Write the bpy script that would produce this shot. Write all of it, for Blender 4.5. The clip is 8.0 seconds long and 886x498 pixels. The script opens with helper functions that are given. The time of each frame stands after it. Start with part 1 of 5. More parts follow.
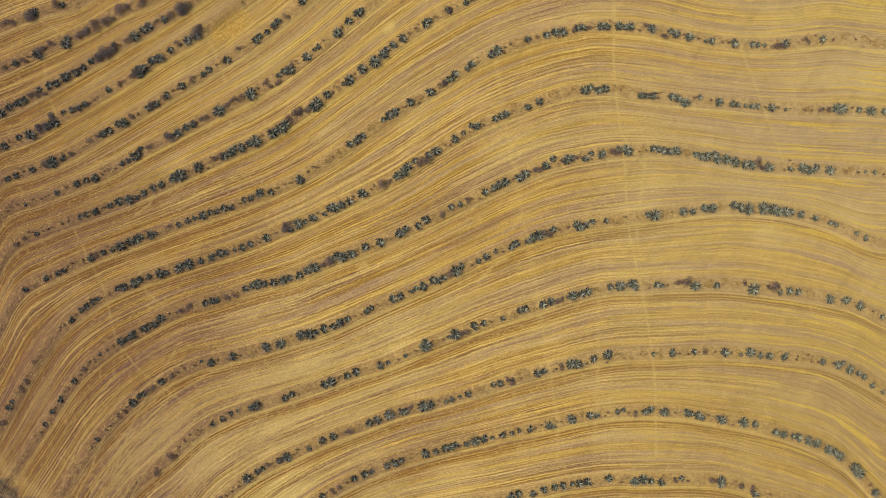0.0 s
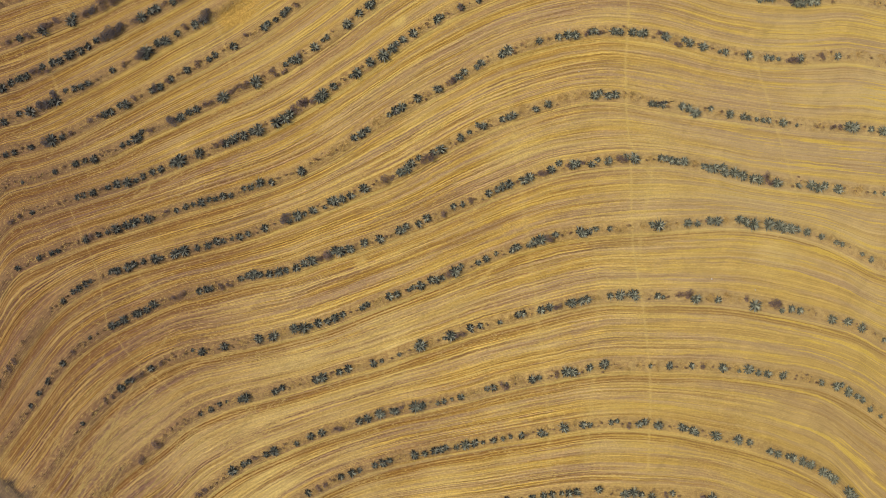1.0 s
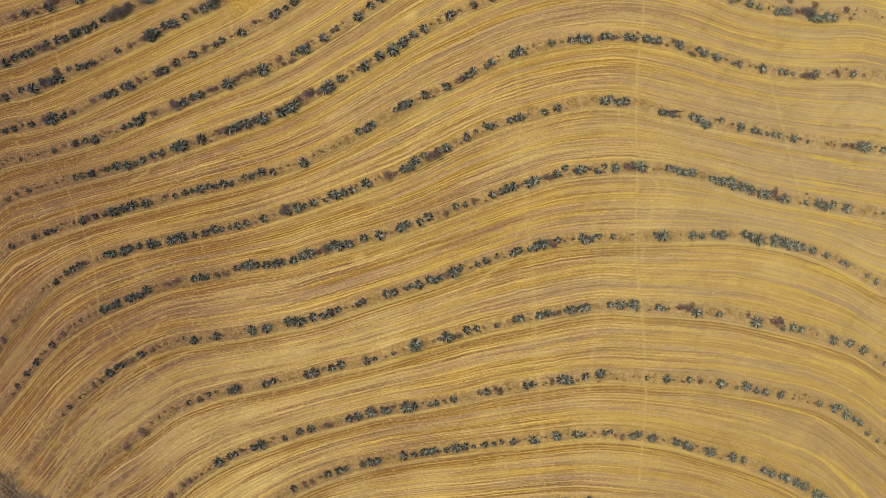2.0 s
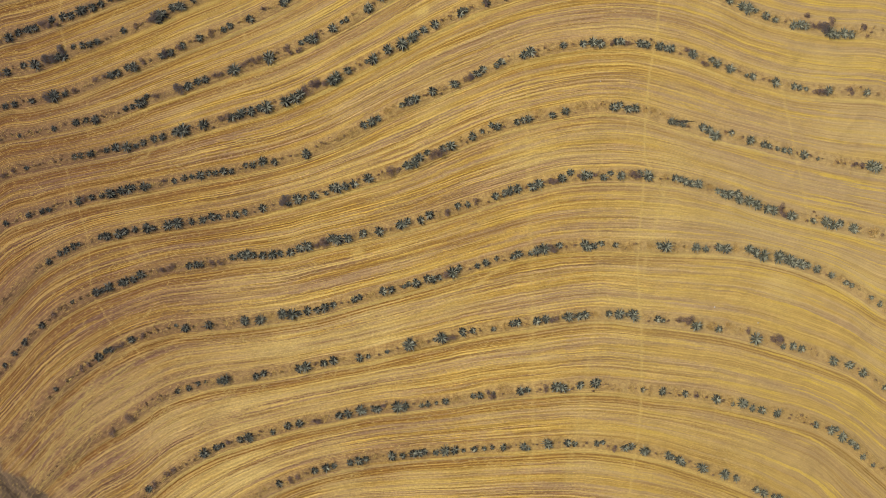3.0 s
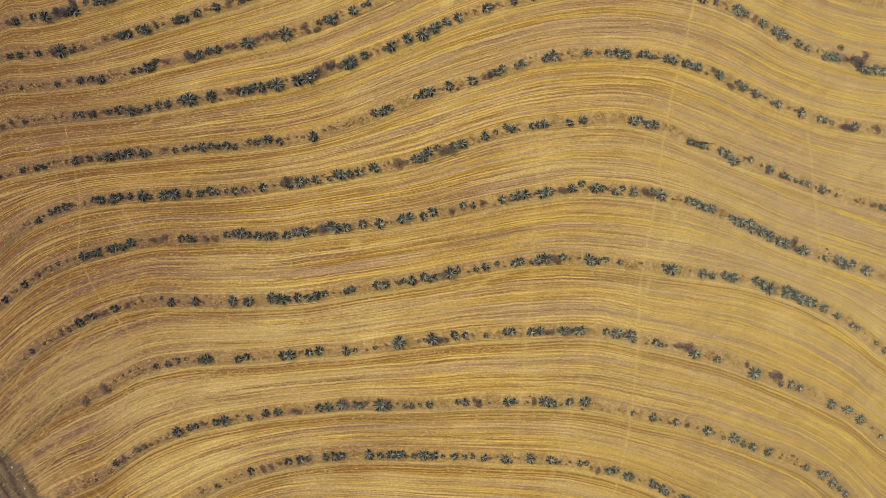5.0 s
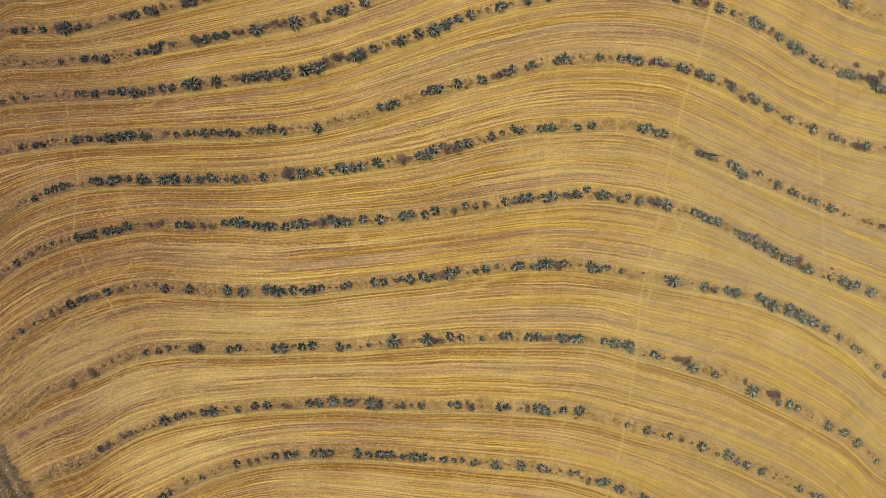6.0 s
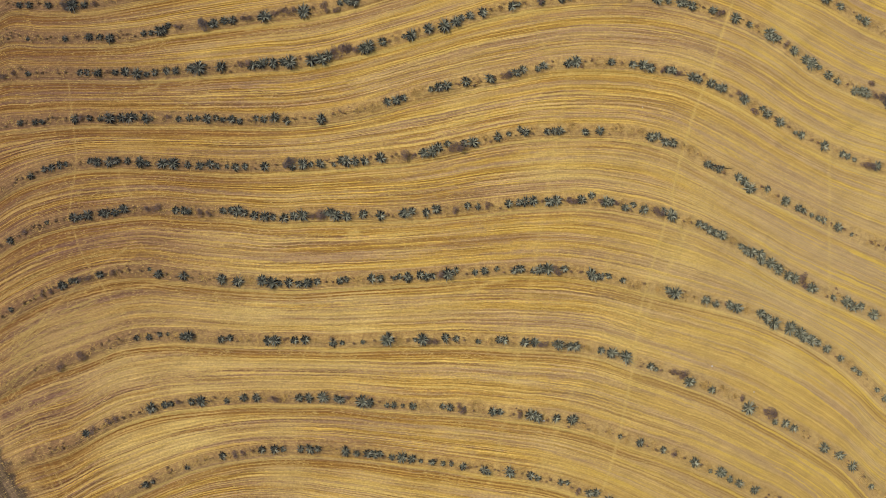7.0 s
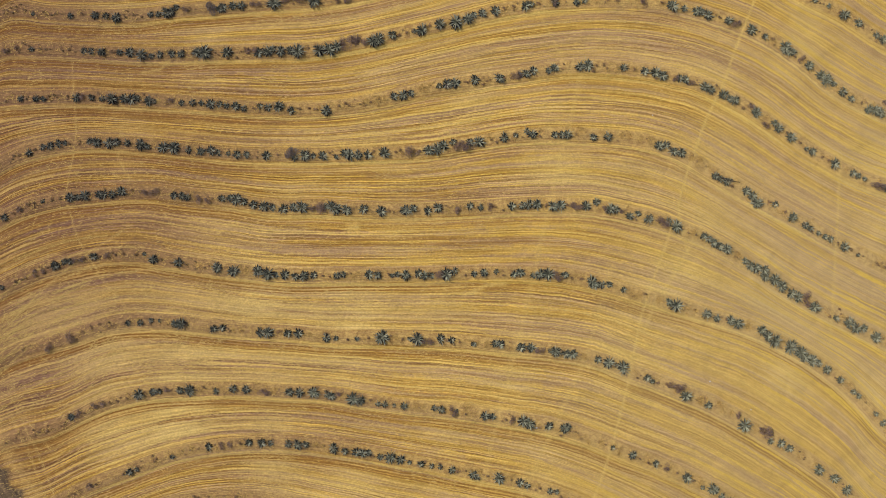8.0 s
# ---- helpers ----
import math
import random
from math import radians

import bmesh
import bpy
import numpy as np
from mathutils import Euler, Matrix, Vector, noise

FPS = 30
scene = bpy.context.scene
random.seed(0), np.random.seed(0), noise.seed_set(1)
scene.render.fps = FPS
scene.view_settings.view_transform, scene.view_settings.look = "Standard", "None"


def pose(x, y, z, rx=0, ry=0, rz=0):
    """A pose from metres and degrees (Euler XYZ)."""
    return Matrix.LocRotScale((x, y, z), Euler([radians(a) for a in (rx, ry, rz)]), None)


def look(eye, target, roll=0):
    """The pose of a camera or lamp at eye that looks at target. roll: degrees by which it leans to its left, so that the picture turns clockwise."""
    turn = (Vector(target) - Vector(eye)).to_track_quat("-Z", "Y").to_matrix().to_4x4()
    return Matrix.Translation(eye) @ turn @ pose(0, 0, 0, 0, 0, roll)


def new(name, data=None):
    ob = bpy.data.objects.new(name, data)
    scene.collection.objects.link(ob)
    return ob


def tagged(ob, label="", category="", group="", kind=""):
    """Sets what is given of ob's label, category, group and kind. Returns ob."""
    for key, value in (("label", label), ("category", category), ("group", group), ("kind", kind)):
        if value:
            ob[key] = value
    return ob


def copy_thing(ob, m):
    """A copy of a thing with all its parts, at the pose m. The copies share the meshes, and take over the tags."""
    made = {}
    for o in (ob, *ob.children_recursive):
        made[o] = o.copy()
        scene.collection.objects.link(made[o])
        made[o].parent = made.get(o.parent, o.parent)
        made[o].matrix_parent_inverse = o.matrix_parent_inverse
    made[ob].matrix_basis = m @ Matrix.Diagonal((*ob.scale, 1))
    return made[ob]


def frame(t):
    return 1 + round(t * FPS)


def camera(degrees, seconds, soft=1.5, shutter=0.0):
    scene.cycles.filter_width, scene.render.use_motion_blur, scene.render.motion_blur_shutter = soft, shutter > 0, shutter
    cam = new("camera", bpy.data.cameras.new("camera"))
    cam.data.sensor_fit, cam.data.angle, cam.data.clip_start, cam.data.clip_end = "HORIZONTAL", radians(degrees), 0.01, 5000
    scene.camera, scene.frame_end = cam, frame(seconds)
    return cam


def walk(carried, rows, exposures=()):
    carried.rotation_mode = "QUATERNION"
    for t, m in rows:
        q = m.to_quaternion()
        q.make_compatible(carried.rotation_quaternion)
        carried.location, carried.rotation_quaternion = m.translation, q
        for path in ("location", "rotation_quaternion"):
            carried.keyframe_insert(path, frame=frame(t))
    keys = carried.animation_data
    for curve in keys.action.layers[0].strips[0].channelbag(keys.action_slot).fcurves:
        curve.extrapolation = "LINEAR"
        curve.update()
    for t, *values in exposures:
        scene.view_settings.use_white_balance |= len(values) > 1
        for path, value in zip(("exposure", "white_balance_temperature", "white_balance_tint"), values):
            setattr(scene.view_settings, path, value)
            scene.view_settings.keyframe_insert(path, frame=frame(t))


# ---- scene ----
cam = camera(48.0, 8.0, soft=0.68)


def hover(t):
    """The drone sinks evenly straight down while it turns to its left."""
    return pose(0.01 * (t - 4), 0.055 * (4 - t), 146.73 * (1 - 0.01437 * (t - 4)), 0, 0, 2.928 * (t - 4))


walk(cam, [(t / 2, hover(t / 2)) for t in range(17)])

# ---- light ----
SUN_HEIGHT, SUN_AZIMUTH = 50, 288      # degrees above the horizon; clockwise from +y
world = bpy.data.worlds.new("sky")
scene.world = world
world.use_nodes = True
wn = world.node_tree
sky = wn.nodes.new("ShaderNodeTexSky")
sky.sky_type, sky.sun_disc = "NISHITA", False
sky.sun_elevation, sky.sun_rotation = radians(SUN_HEIGHT), radians(SUN_AZIMUTH)
sky.air_density, sky.dust_density = 1.2, 3.0
wn.links.new(sky.outputs[0], wn.nodes["Background"].inputs[0])
wn.nodes["Background"].inputs[1].default_value = 0.09
lamp = bpy.data.lights.new("sun", "SUN")
lamp.energy, lamp.angle, lamp.color = 3.0, radians(11), (1.0, 0.95, 0.86)
sun = new("sun", lamp)
az, el = radians(SUN_AZIMUTH), radians(SUN_HEIGHT)
sun.matrix_world = look(Vector((math.sin(az) * math.cos(el), math.cos(az) * math.cos(el), math.sin(el))) * 300, (0, 0, 0))
scene.view_settings.exposure = -0.03

# ---- materials ----


class Nodes:
    """A short way to write a node material."""

    def __init__(self, name, rough=0.9):
        self.mat = bpy.data.materials.new(name)
        self.mat.use_nodes = True
        self.tree = self.mat.node_tree
        self.bsdf = self.tree.nodes["Principled BSDF"]
        self.bsdf.inputs["Roughness"].default_value = rough
        self.bsdf.inputs["Specular IOR Level"].default_value = 0.25

    def node(self, kind, **sets):
        n = self.tree.nodes.new(kind)
        for key, value in sets.items():
            setattr(n, key, value)
        return n

    def put(self, socket, value):
        if isinstance(value, (int, float)):
            socket.default_value = value
        elif isinstance(value, tuple):
            socket.default_value = (*value, 1.0)[:len(socket.default_value)]
        else:
            self.tree.links.new(value, socket)

    def math(self, op, a, b=0.0, c=0.0):
        n = self.node("ShaderNodeMath", operation=op)
        for s, v in zip(n.inputs, (a, b, c)):
            self.put(s, v)
        return n.outputs[0]

    def attr(self, name):
        return self.node("ShaderNodeAttribute", attribute_name=name).outputs["Fac"]

    def xyz(self, x, y, z=0.0):
        n = self.node("ShaderNodeCombineXYZ")
        for s, v in zip(n.inputs, (x, y, z)):
            self.put(s, v)
        return n.outputs[0]

    def noise(self, vector, scale=1.0, detail=3.0, rough=0.55, lift=0.0):
        n = self.node("ShaderNodeTexNoise")
        self.put(n.inputs["Vector"], vector)
        n.inputs["Scale"].default_value, n.inputs["Detail"].default_value = scale, detail
        n.inputs["Roughness"].default_value, n.inputs["Distortion"].default_value = rough, lift
        return n.outputs[0]

    def band(self, value, low, high):
        n = self.node("ShaderNodeMapRange", interpolation_type="SMOOTHSTEP")
        for s, v in zip(n.inputs, (value, low, high, 0.0, 1.0)):
            self.put(s, v)
        return n.outputs[0]

    def mix(self, fac, a, b, blend="MIX"):
        n = self.node("ShaderNodeMix", data_type="RGBA", blend_type=blend)
        for s, v in ((n.inputs[0], fac), (n.inputs[6], a), (n.inputs[7], b)):
            self.put(s, v)
        return n.outputs[2]

    def place(self):
        return self.node("ShaderNodeNewGeometry").outputs["Position"]

    def bump(self, height, distance, strength=1.0):
        n = self.node("ShaderNodeBump")
        n.inputs["Strength"].default_value, n.inputs["Distance"].default_value = strength, distance
        self.put(n.inputs["Height"], height)
        self.put(self.bsdf.inputs["Normal"], n.outputs[0])

    def done(self, color):
        self.put(self.bsdf.inputs["Base Color"], color)
        return self.mat


def stubble_field():
    """Harvested grain field: straw, bare soil and drill lines that follow the contour rows."""
    n = Nodes("stubble_field", 0.95)
    u, w, d, track, lane = n.attr("along"), n.attr("across"), n.attr("verge"), n.attr("track"), n.attr("lane")
    here = n.place()
    wob = n.math("MULTIPLY", n.math("SUBTRACT", n.noise(here, 0.06, 2), 0.5), 0.7)
    wob = n.math("ADD", wob, n.math("MULTIPLY", n.math("SUBTRACT", n.noise(here, 0.5, 2), 0.5), 0.2))
    wob = n.math("ADD", wob, n.math("MULTIPLY", n.math("SUBTRACT", n.noise(here, 1.7, 2), 0.5), 0.09))
    w2 = n.math("ADD", w, wob)

    def lines(lengthwise, width, seed, detail=2.0, rough=0.5):
        return n.noise(n.xyz(n.math("DIVIDE", u, lengthwise), n.math("DIVIDE", w2, width), seed), 1.0, detail, rough)

    swath = n.math("ADD", lines(40.0, 1.5, 3.1, 2.0), n.math("MULTIPLY", lane, 0.05))    # combine swaths
    rut = lines(26.0, 0.26, 7.7, 2.0)            # straw windrows and wheel lines
    dark = lines(30.0, 0.18, 12.4, 2.0)           # furrows with bare damp soil
    gold = lines(50.0, 1.05, 33.3, 1.0)          # broad bands of flattened straw
    fine = lines(9.0, 0.18, 1.3, 2.0, 0.6)        # stubble rows
    pale = lines(18.0, 0.22, 21.9, 1.0)
    patch = n.noise(here, 0.05, 4.0, 0.6)        # broad soil change
    busy = n.math("ADD", n.math("MULTIPLY", n.band(n.math("ADD", lines(38.0, 1.25, 5.5, 2.0), n.math("MULTIPLY", n.math("SUBTRACT", lines(5.0, 0.6, 15.5), 0.5), 0.25)), 0.42, 0.58), 0.5), 0.55)    # where straw lines gather
    grain = n.noise(here, 3.2, 4.0, 0.7)
    fleck = n.noise(here, 1.1, 3.0, 0.65)
    worn = n.math("SUBTRACT", 1.0, n.math("MULTIPLY", n.band(n.attr("wear"), 0.0, 1.0), 0.72))    # drill lines are worn away in the east
    worn = n.math("MULTIPLY", worn, busy)
    lie = n.math("MULTIPLY", n.math("SUBTRACT", patch, 0.5), 0.22)
    drift = lines(3.2, 0.5, 61.0, 3.0, 0.6)       # uneven straw cover, drawn out along the lines
    broken = n.math("ADD", n.math("MULTIPLY", n.math("SUBTRACT", drift, 0.5), 0.30), n.math("MULTIPLY", n.math("SUBTRACT", fleck, 0.5), 0.06))
    broken = n.math("ADD", broken, n.math("MULTIPLY", n.math("SUBTRACT", grain, 0.5), 0.14))
    calm = n.math("SUBTRACT", 1.0, n.math("MULTIPLY", n.attr("wear"), 0.65))
    broken = n.math("MULTIPLY", broken, calm)
    soil = n.mix(n.band(fleck, 0.3, 0.7), (0.36, 0.23, 0.122), (0.415, 0.27, 0.139))
    c = n.mix(n.band(n.math("ADD", swath, lie), 0.36, 0.64), soil, (0.455, 0.302, 0.131))
    c = n.mix(n.math("MULTIPLY", n.band(n.math("ADD", gold, broken), 0.48, 0.60), 0.8), c, (0.52, 0.33, 0.062))
    west_shade = n.band(n.math("ADD", n.attr("east_light"), broken), 0.42, 0.02)      # shade painted into the western soil colour
    c = n.mix(west_shade, c, n.mix(1.0, c, (0.70, 0.64, 0.72), "MULTIPLY"))
    yellow = n.math("ADD", n.math("ADD", rut, broken), n.math("MULTIPLY", n.math("SUBTRACT", swath, 0.5), 0.5))
    c = n.mix(n.math("MULTIPLY", n.band(n.math("ADD", yellow, lie), 0.53, 0.63), n.math("MULTIPLY", n.math("ADD", worn, 0.1), 0.8)), c, (0.57, 0.38, 0.078))
    c = n.mix(n.math("MULTIPLY", n.band(n.math("ADD", dark, broken), 0.57, 0.66), n.math("MULTIPLY", n.math("ADD", worn, 0.35), 0.52)), c, (0.28, 0.142, 0.034))
    c = n.mix(n.math("MULTIPLY", n.band(n.math("ADD", pale, broken), 0.58, 0.70), n.math("MULTIPLY", worn, 0.7)), c, (0.64, 0.455, 0.145))
    c = n.mix(worn, c, n.mix(n.band(fine, 0.36, 0.64), (0.63, 0.56, 0.46), (1.2, 1.19, 1.13)), "MULTIPLY")
    drill = n.math("MULTIPLY", n.math("SINE", n.math("ADD", n.math("MULTIPLY", w2, 15.0), n.math("MULTIPLY", fleck, 5.0))), n.band(n.math("ADD", patch, broken), 0.35, 0.62))
    c = n.mix(n.math("MULTIPLY", worn, 0.95), c, n.mix(1.0, c, n.mix(n.band(drill, -1.0, 0.8), (0.69, 0.62, 0.53), (1.18, 1.175, 1.13)), "MULTIPLY"))
    # long single lines left by the drill and the wheels
    wheel, ridge = lines(60.0, 0.3, 71.0, 1.0), lines(60.0, 0.34, 83.0, 1.0)
    some = n.math("MULTIPLY", broken, 0.45)
    c = n.mix(n.math("MULTIPLY", n.band(n.math("ADD", wheel, some), 0.575, 0.63), n.math("MULTIPLY", n.math("ADD", worn, 0.12), 0.75)), c, (0.27, 0.14, 0.036))
    c = n.mix(n.math("MULTIPLY", n.band(n.math("ADD", ridge, some), 0.575, 0.63), n.math("MULTIPLY", n.math("ADD", worn, 0.12), 0.75)), c, (0.64, 0.435, 0.12))
    heap = n.math("MULTIPLY", n.attr("chaff"), n.band(n.math("ADD", n.math("ADD", swath, broken), n.math("MULTIPLY", fine, 0.3)), 0.45, 0.75))
    c = n.mix(n.math("MULTIPLY", heap, 0.6), c, (0.66, 0.48, 0.17))
    fray = n.math("MULTIPLY", n.math("SUBTRACT", fleck, 0.5), 0.6)
    edge, under = n.math("ADD", d, fray), n.math("ADD", n.attr("under"), fray)
    # straw swept against the lower side of each row
    swept = n.math("MULTIPLY", n.band(under, 1.0, 1.25), n.band(under, 1.75, 1.5))
    c = n.mix(n.math("MULTIPLY", swept, n.math("MULTIPLY", n.band(lines(20.0, 0.3, 51.0), 0.4, 0.58), 0.8)), c, (0.60, 0.42, 0.12))
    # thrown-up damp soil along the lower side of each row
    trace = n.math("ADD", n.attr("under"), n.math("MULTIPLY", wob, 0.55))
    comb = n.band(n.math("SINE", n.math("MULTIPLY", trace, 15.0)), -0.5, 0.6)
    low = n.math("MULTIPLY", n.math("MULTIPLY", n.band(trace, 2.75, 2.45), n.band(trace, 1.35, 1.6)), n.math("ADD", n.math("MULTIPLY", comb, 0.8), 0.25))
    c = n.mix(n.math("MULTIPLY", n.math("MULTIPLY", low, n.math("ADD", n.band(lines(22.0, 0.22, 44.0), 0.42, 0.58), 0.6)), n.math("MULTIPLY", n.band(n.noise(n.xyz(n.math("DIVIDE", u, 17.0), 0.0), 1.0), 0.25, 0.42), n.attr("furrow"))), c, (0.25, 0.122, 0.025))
    # unmown verge on which the plants stand
    verge = n.math("SUBTRACT", 1.0, n.band(edge, 0.65, 1.25))
    west = n.band(n.math("ADD", n.attr("east_light"), broken), 0.5, 0.2)     # thicker dead growth on the western verges
    litter = n.mix(n.band(n.noise(here, 1.5, 4.0, 0.7), 0.4, 0.6), n.mix(west, (0.33, 0.198, 0.074), (0.25, 0.15, 0.066)), n.mix(west, (0.48, 0.315, 0.108), (0.35, 0.217, 0.088)))
    c = n.mix(n.math("MULTIPLY", verge, 0.85), c, litter)
    c = n.mix(n.math("MULTIPLY", track, n.band(n.math("ADD", fleck, n.math("MULTIPLY", fine, 0.4)), 0.4, 0.75)), c, (0.63, 0.44, 0.13))
    # painted light: darker, redder west as seen from its shaded side, hazy pale east
    side = n.attr("east_light")
    c = n.mix(n.band(side, 0.44, 0.06), c, n.mix(1.0, c, (0.71, 0.645, 0.76), "MULTIPLY"))
    c = n.mix(n.math("MULTIPLY", n.band(side, 0.5, 0.95), 0.3), c, (0.475, 0.365, 0.165))
    c = n.mix(n.math("MULTIPLY", n.attr("southeast"), 0.5), c, n.mix(n.band(drift, 0.35, 0.65), (0.33, 0.205, 0.056), (0.40, 0.258, 0.072)))      # darker and more golden in the south-east
    # bare earth of the farm lane beyond the headland
    lanemask = n.attr("bare")
    c = n.mix(lanemask, c, n.mix(n.band(n.noise(n.xyz(n.math("MULTIPLY", n.attr("lane_along"), 0.12), n.math("MULTIPLY", n.attr("lane_across"), 0.9)), 1.0, 5.0, 0.65), 0.35, 0.65), (0.055, 0.036, 0.023), (0.185, 0.122, 0.07)))
    # broad streaks of flattened straw that stay bright where the lines are worn
    streak = n.math("ADD", lines(16.0, 0.5, 101.0, 2.0, 0.55), n.math("MULTIPLY", broken, 0.5))
    c = n.mix(n.math("MULTIPLY", n.math("MULTIPLY", n.band(streak, 0.54, 0.63), n.attr("wear")), n.math("MULTIPLY", n.band(d, 1.2, 1.6), 0.8)), c, (0.59, 0.395, 0.07))
    gully = lines(20.0, 0.28, 107.0, 2.0, 0.5)
    c = n.mix(n.math("MULTIPLY", n.math("MULTIPLY", n.band(gully, 0.58, 0.66), n.attr("wear")), n.math("MULTIPLY", n.band(d, 1.2, 1.6), 0.45)), c, (0.30, 0.175, 0.062))
    # clods and straw thrown out of a dug place in the north
    dug = n.band(n.math("ADD", n.attr("dug"), n.math("MULTIPLY", n.math("SUBTRACT", fleck, 0.5), 0.9)), 0.35, 0.75)
    c = n.mix(n.math("MULTIPLY", dug, 0.92), c, n.mix(n.band(grain, 0.42, 0.62), (0.42, 0.24, 0.05), (0.55, 0.34, 0.075)))
    # loose fibres: short straws and clods, drawn out along the drill lines
    fibre, clod = lines(0.9, 0.12, 91.0, 2.0, 0.65), lines(0.45, 0.2, 97.0, 2.0, 0.6)
    c = n.mix(n.math("MULTIPLY", n.band(fibre, 0.56, 0.70), n.math("MULTIPLY", calm, 0.55)), c, (0.68, 0.475, 0.14))
    c = n.mix(n.math("MULTIPLY", n.band(clod, 0.44, 0.30), n.math("MULTIPLY", calm, 0.42)), c, n.mix(1.0, c, (0.62, 0.54, 0.46), "MULTIPLY"))
    speck = n.mix(n.band(grain, 0.3, 0.7), (0.86, 0.86, 0.86), (1.13, 1.13, 1.13))
    c = n.mix(calm, c, n.mix(1.0, c, speck, "MULTIPLY"))
    n.bump(n.math("ADD", n.math("ADD", n.math("MULTIPLY", rut, 0.6), n.math("MULTIPLY", fine, 0.6)), n.math("MULTIPLY", n.math("MULTIPLY", grain, calm), 0.25)), 0.2, 0.8)
    return n.done(c)


def plant_matter(name, dark, light, rough=0.6, island=False, grain=9.0, spread_of=(0.0, 1.0), side_light=0.0):
    """Leaf or twig colour that differs from plant to plant, with a fine grain. Painted light darkens it in the west and
    pales it in the east.
    """
    n = Nodes(name, rough)
    if island:
        chance = n.node("ShaderNodeNewGeometry").outputs["Random Per Island"]
    else:
        chance = n.node("ShaderNodeObjectInfo").outputs["Random"]
    near = n.node("ShaderNodeTexCoord").outputs["Object"]
    spots = n.noise(near, grain, 3.0, 0.6)
    f = n.math("ADD", n.math("MULTIPLY", n.band(chance, *spread_of), 0.65), n.math("MULTIPLY", spots, 0.4))
    n.bump(spots, 0.01, 0.4)
    c = n.mix(f, dark, light)
    if side_light:
        # light and haze across the field, put into the plant colour
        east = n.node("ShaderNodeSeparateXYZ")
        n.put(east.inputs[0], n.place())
        c = n.mix(n.math("MULTIPLY", n.band(east.outputs[0], 0.0, 75.0), side_light), c, (0.35, 0.335, 0.21))
        c = n.mix(n.band(east.outputs[0], -75.0, 15.0), n.mix(1.0, c, (1 - side_light, 1 - side_light * 1.04, 1 - side_light * 0.85), "MULTIPLY"), c)
    return n.done(c)


FIELD = stubble_field()
# the wide tone range paints shaded dark leaves beside sunlit pale ones
LEAF = plant_matter("agave_leaf", (0.035, 0.04, 0.033), (0.355, 0.352, 0.248), 0.5, grain=14.0, spread_of=(0.2, 0.9), side_light=0.46)
INNER = plant_matter("agave_young_leaf", (0.06, 0.066, 0.052), (0.50, 0.495, 0.347), 0.45, grain=14.0, side_light=0.46)
LEAF_TUFT = plant_matter("agave_leaf_tuft", (0.032, 0.037, 0.03), (0.335, 0.33, 0.23), 0.5, True, 14.0, spread_of=(0.2, 0.9), side_light=0.46)
INNER_TUFT = plant_matter("agave_young_leaf_tuft", (0.055, 0.06, 0.048), (0.465, 0.46, 0.32), 0.45, True, 14.0, side_light=0.46)
# near-black, painted for the shade in the gaps between agave leaves
CORE = plant_matter("leaf_gap_shade", (0.014, 0.013, 0.011), (0.034, 0.03, 0.025), 0.9, True, side_light=0.3)
WITHERED = plant_matter("withered_leaf", (0.10, 0.06, 0.045), (0.20, 0.12, 0.08), 0.8)
DRY = plant_matter("dry_weed", (0.185, 0.115, 0.072), (0.35, 0.225, 0.122), 0.9, True)
GRASS = plant_matter("dry_grass", (0.34, 0.205, 0.068), (0.57, 0.38, 0.12), 0.85, True)
BUSH = plant_matter("thorny_shrub_leaf", (0.11, 0.088, 0.082), (0.215, 0.172, 0.155), 0.85, True)
DEAD = plant_matter("dead_shrub_twig", (0.155, 0.103, 0.088), (0.27, 0.185, 0.15), 0.85, True)
STALK = plant_matter("dead_stalk", (0.045, 0.034, 0.027), (0.085, 0.062, 0.047), 0.85)
STRAW = plant_matter("loose_straw", (0.40, 0.255, 0.07), (0.57, 0.405, 0.14), 0.85, True)
STONE = plant_matter("pale_stone", (0.42, 0.38, 0.31), (0.55, 0.5, 0.42), 0.85)
EARTH = plant_matter("soil_crumb", (0.16, 0.10, 0.06), (0.26, 0.165, 0.095), 0.95, True)

# ---- the contour rows ----
STEP, WEST = 6.0, -90.0      # each row gives its y every six metres from the west
ROWS = []                    # (line, agaves, weeds, shrubs, tufts), north to south


def contour_row(line, agaves=(), weeds=(), shrubs=(), tufts=()):
    """One planted row: its line, and what stands on it as (x, metres north of the line, width)."""
    ROWS.append((np.array(line, float), [p for g in agaves for p in g], [p for g in weeds for p in g], shrubs, tufts))


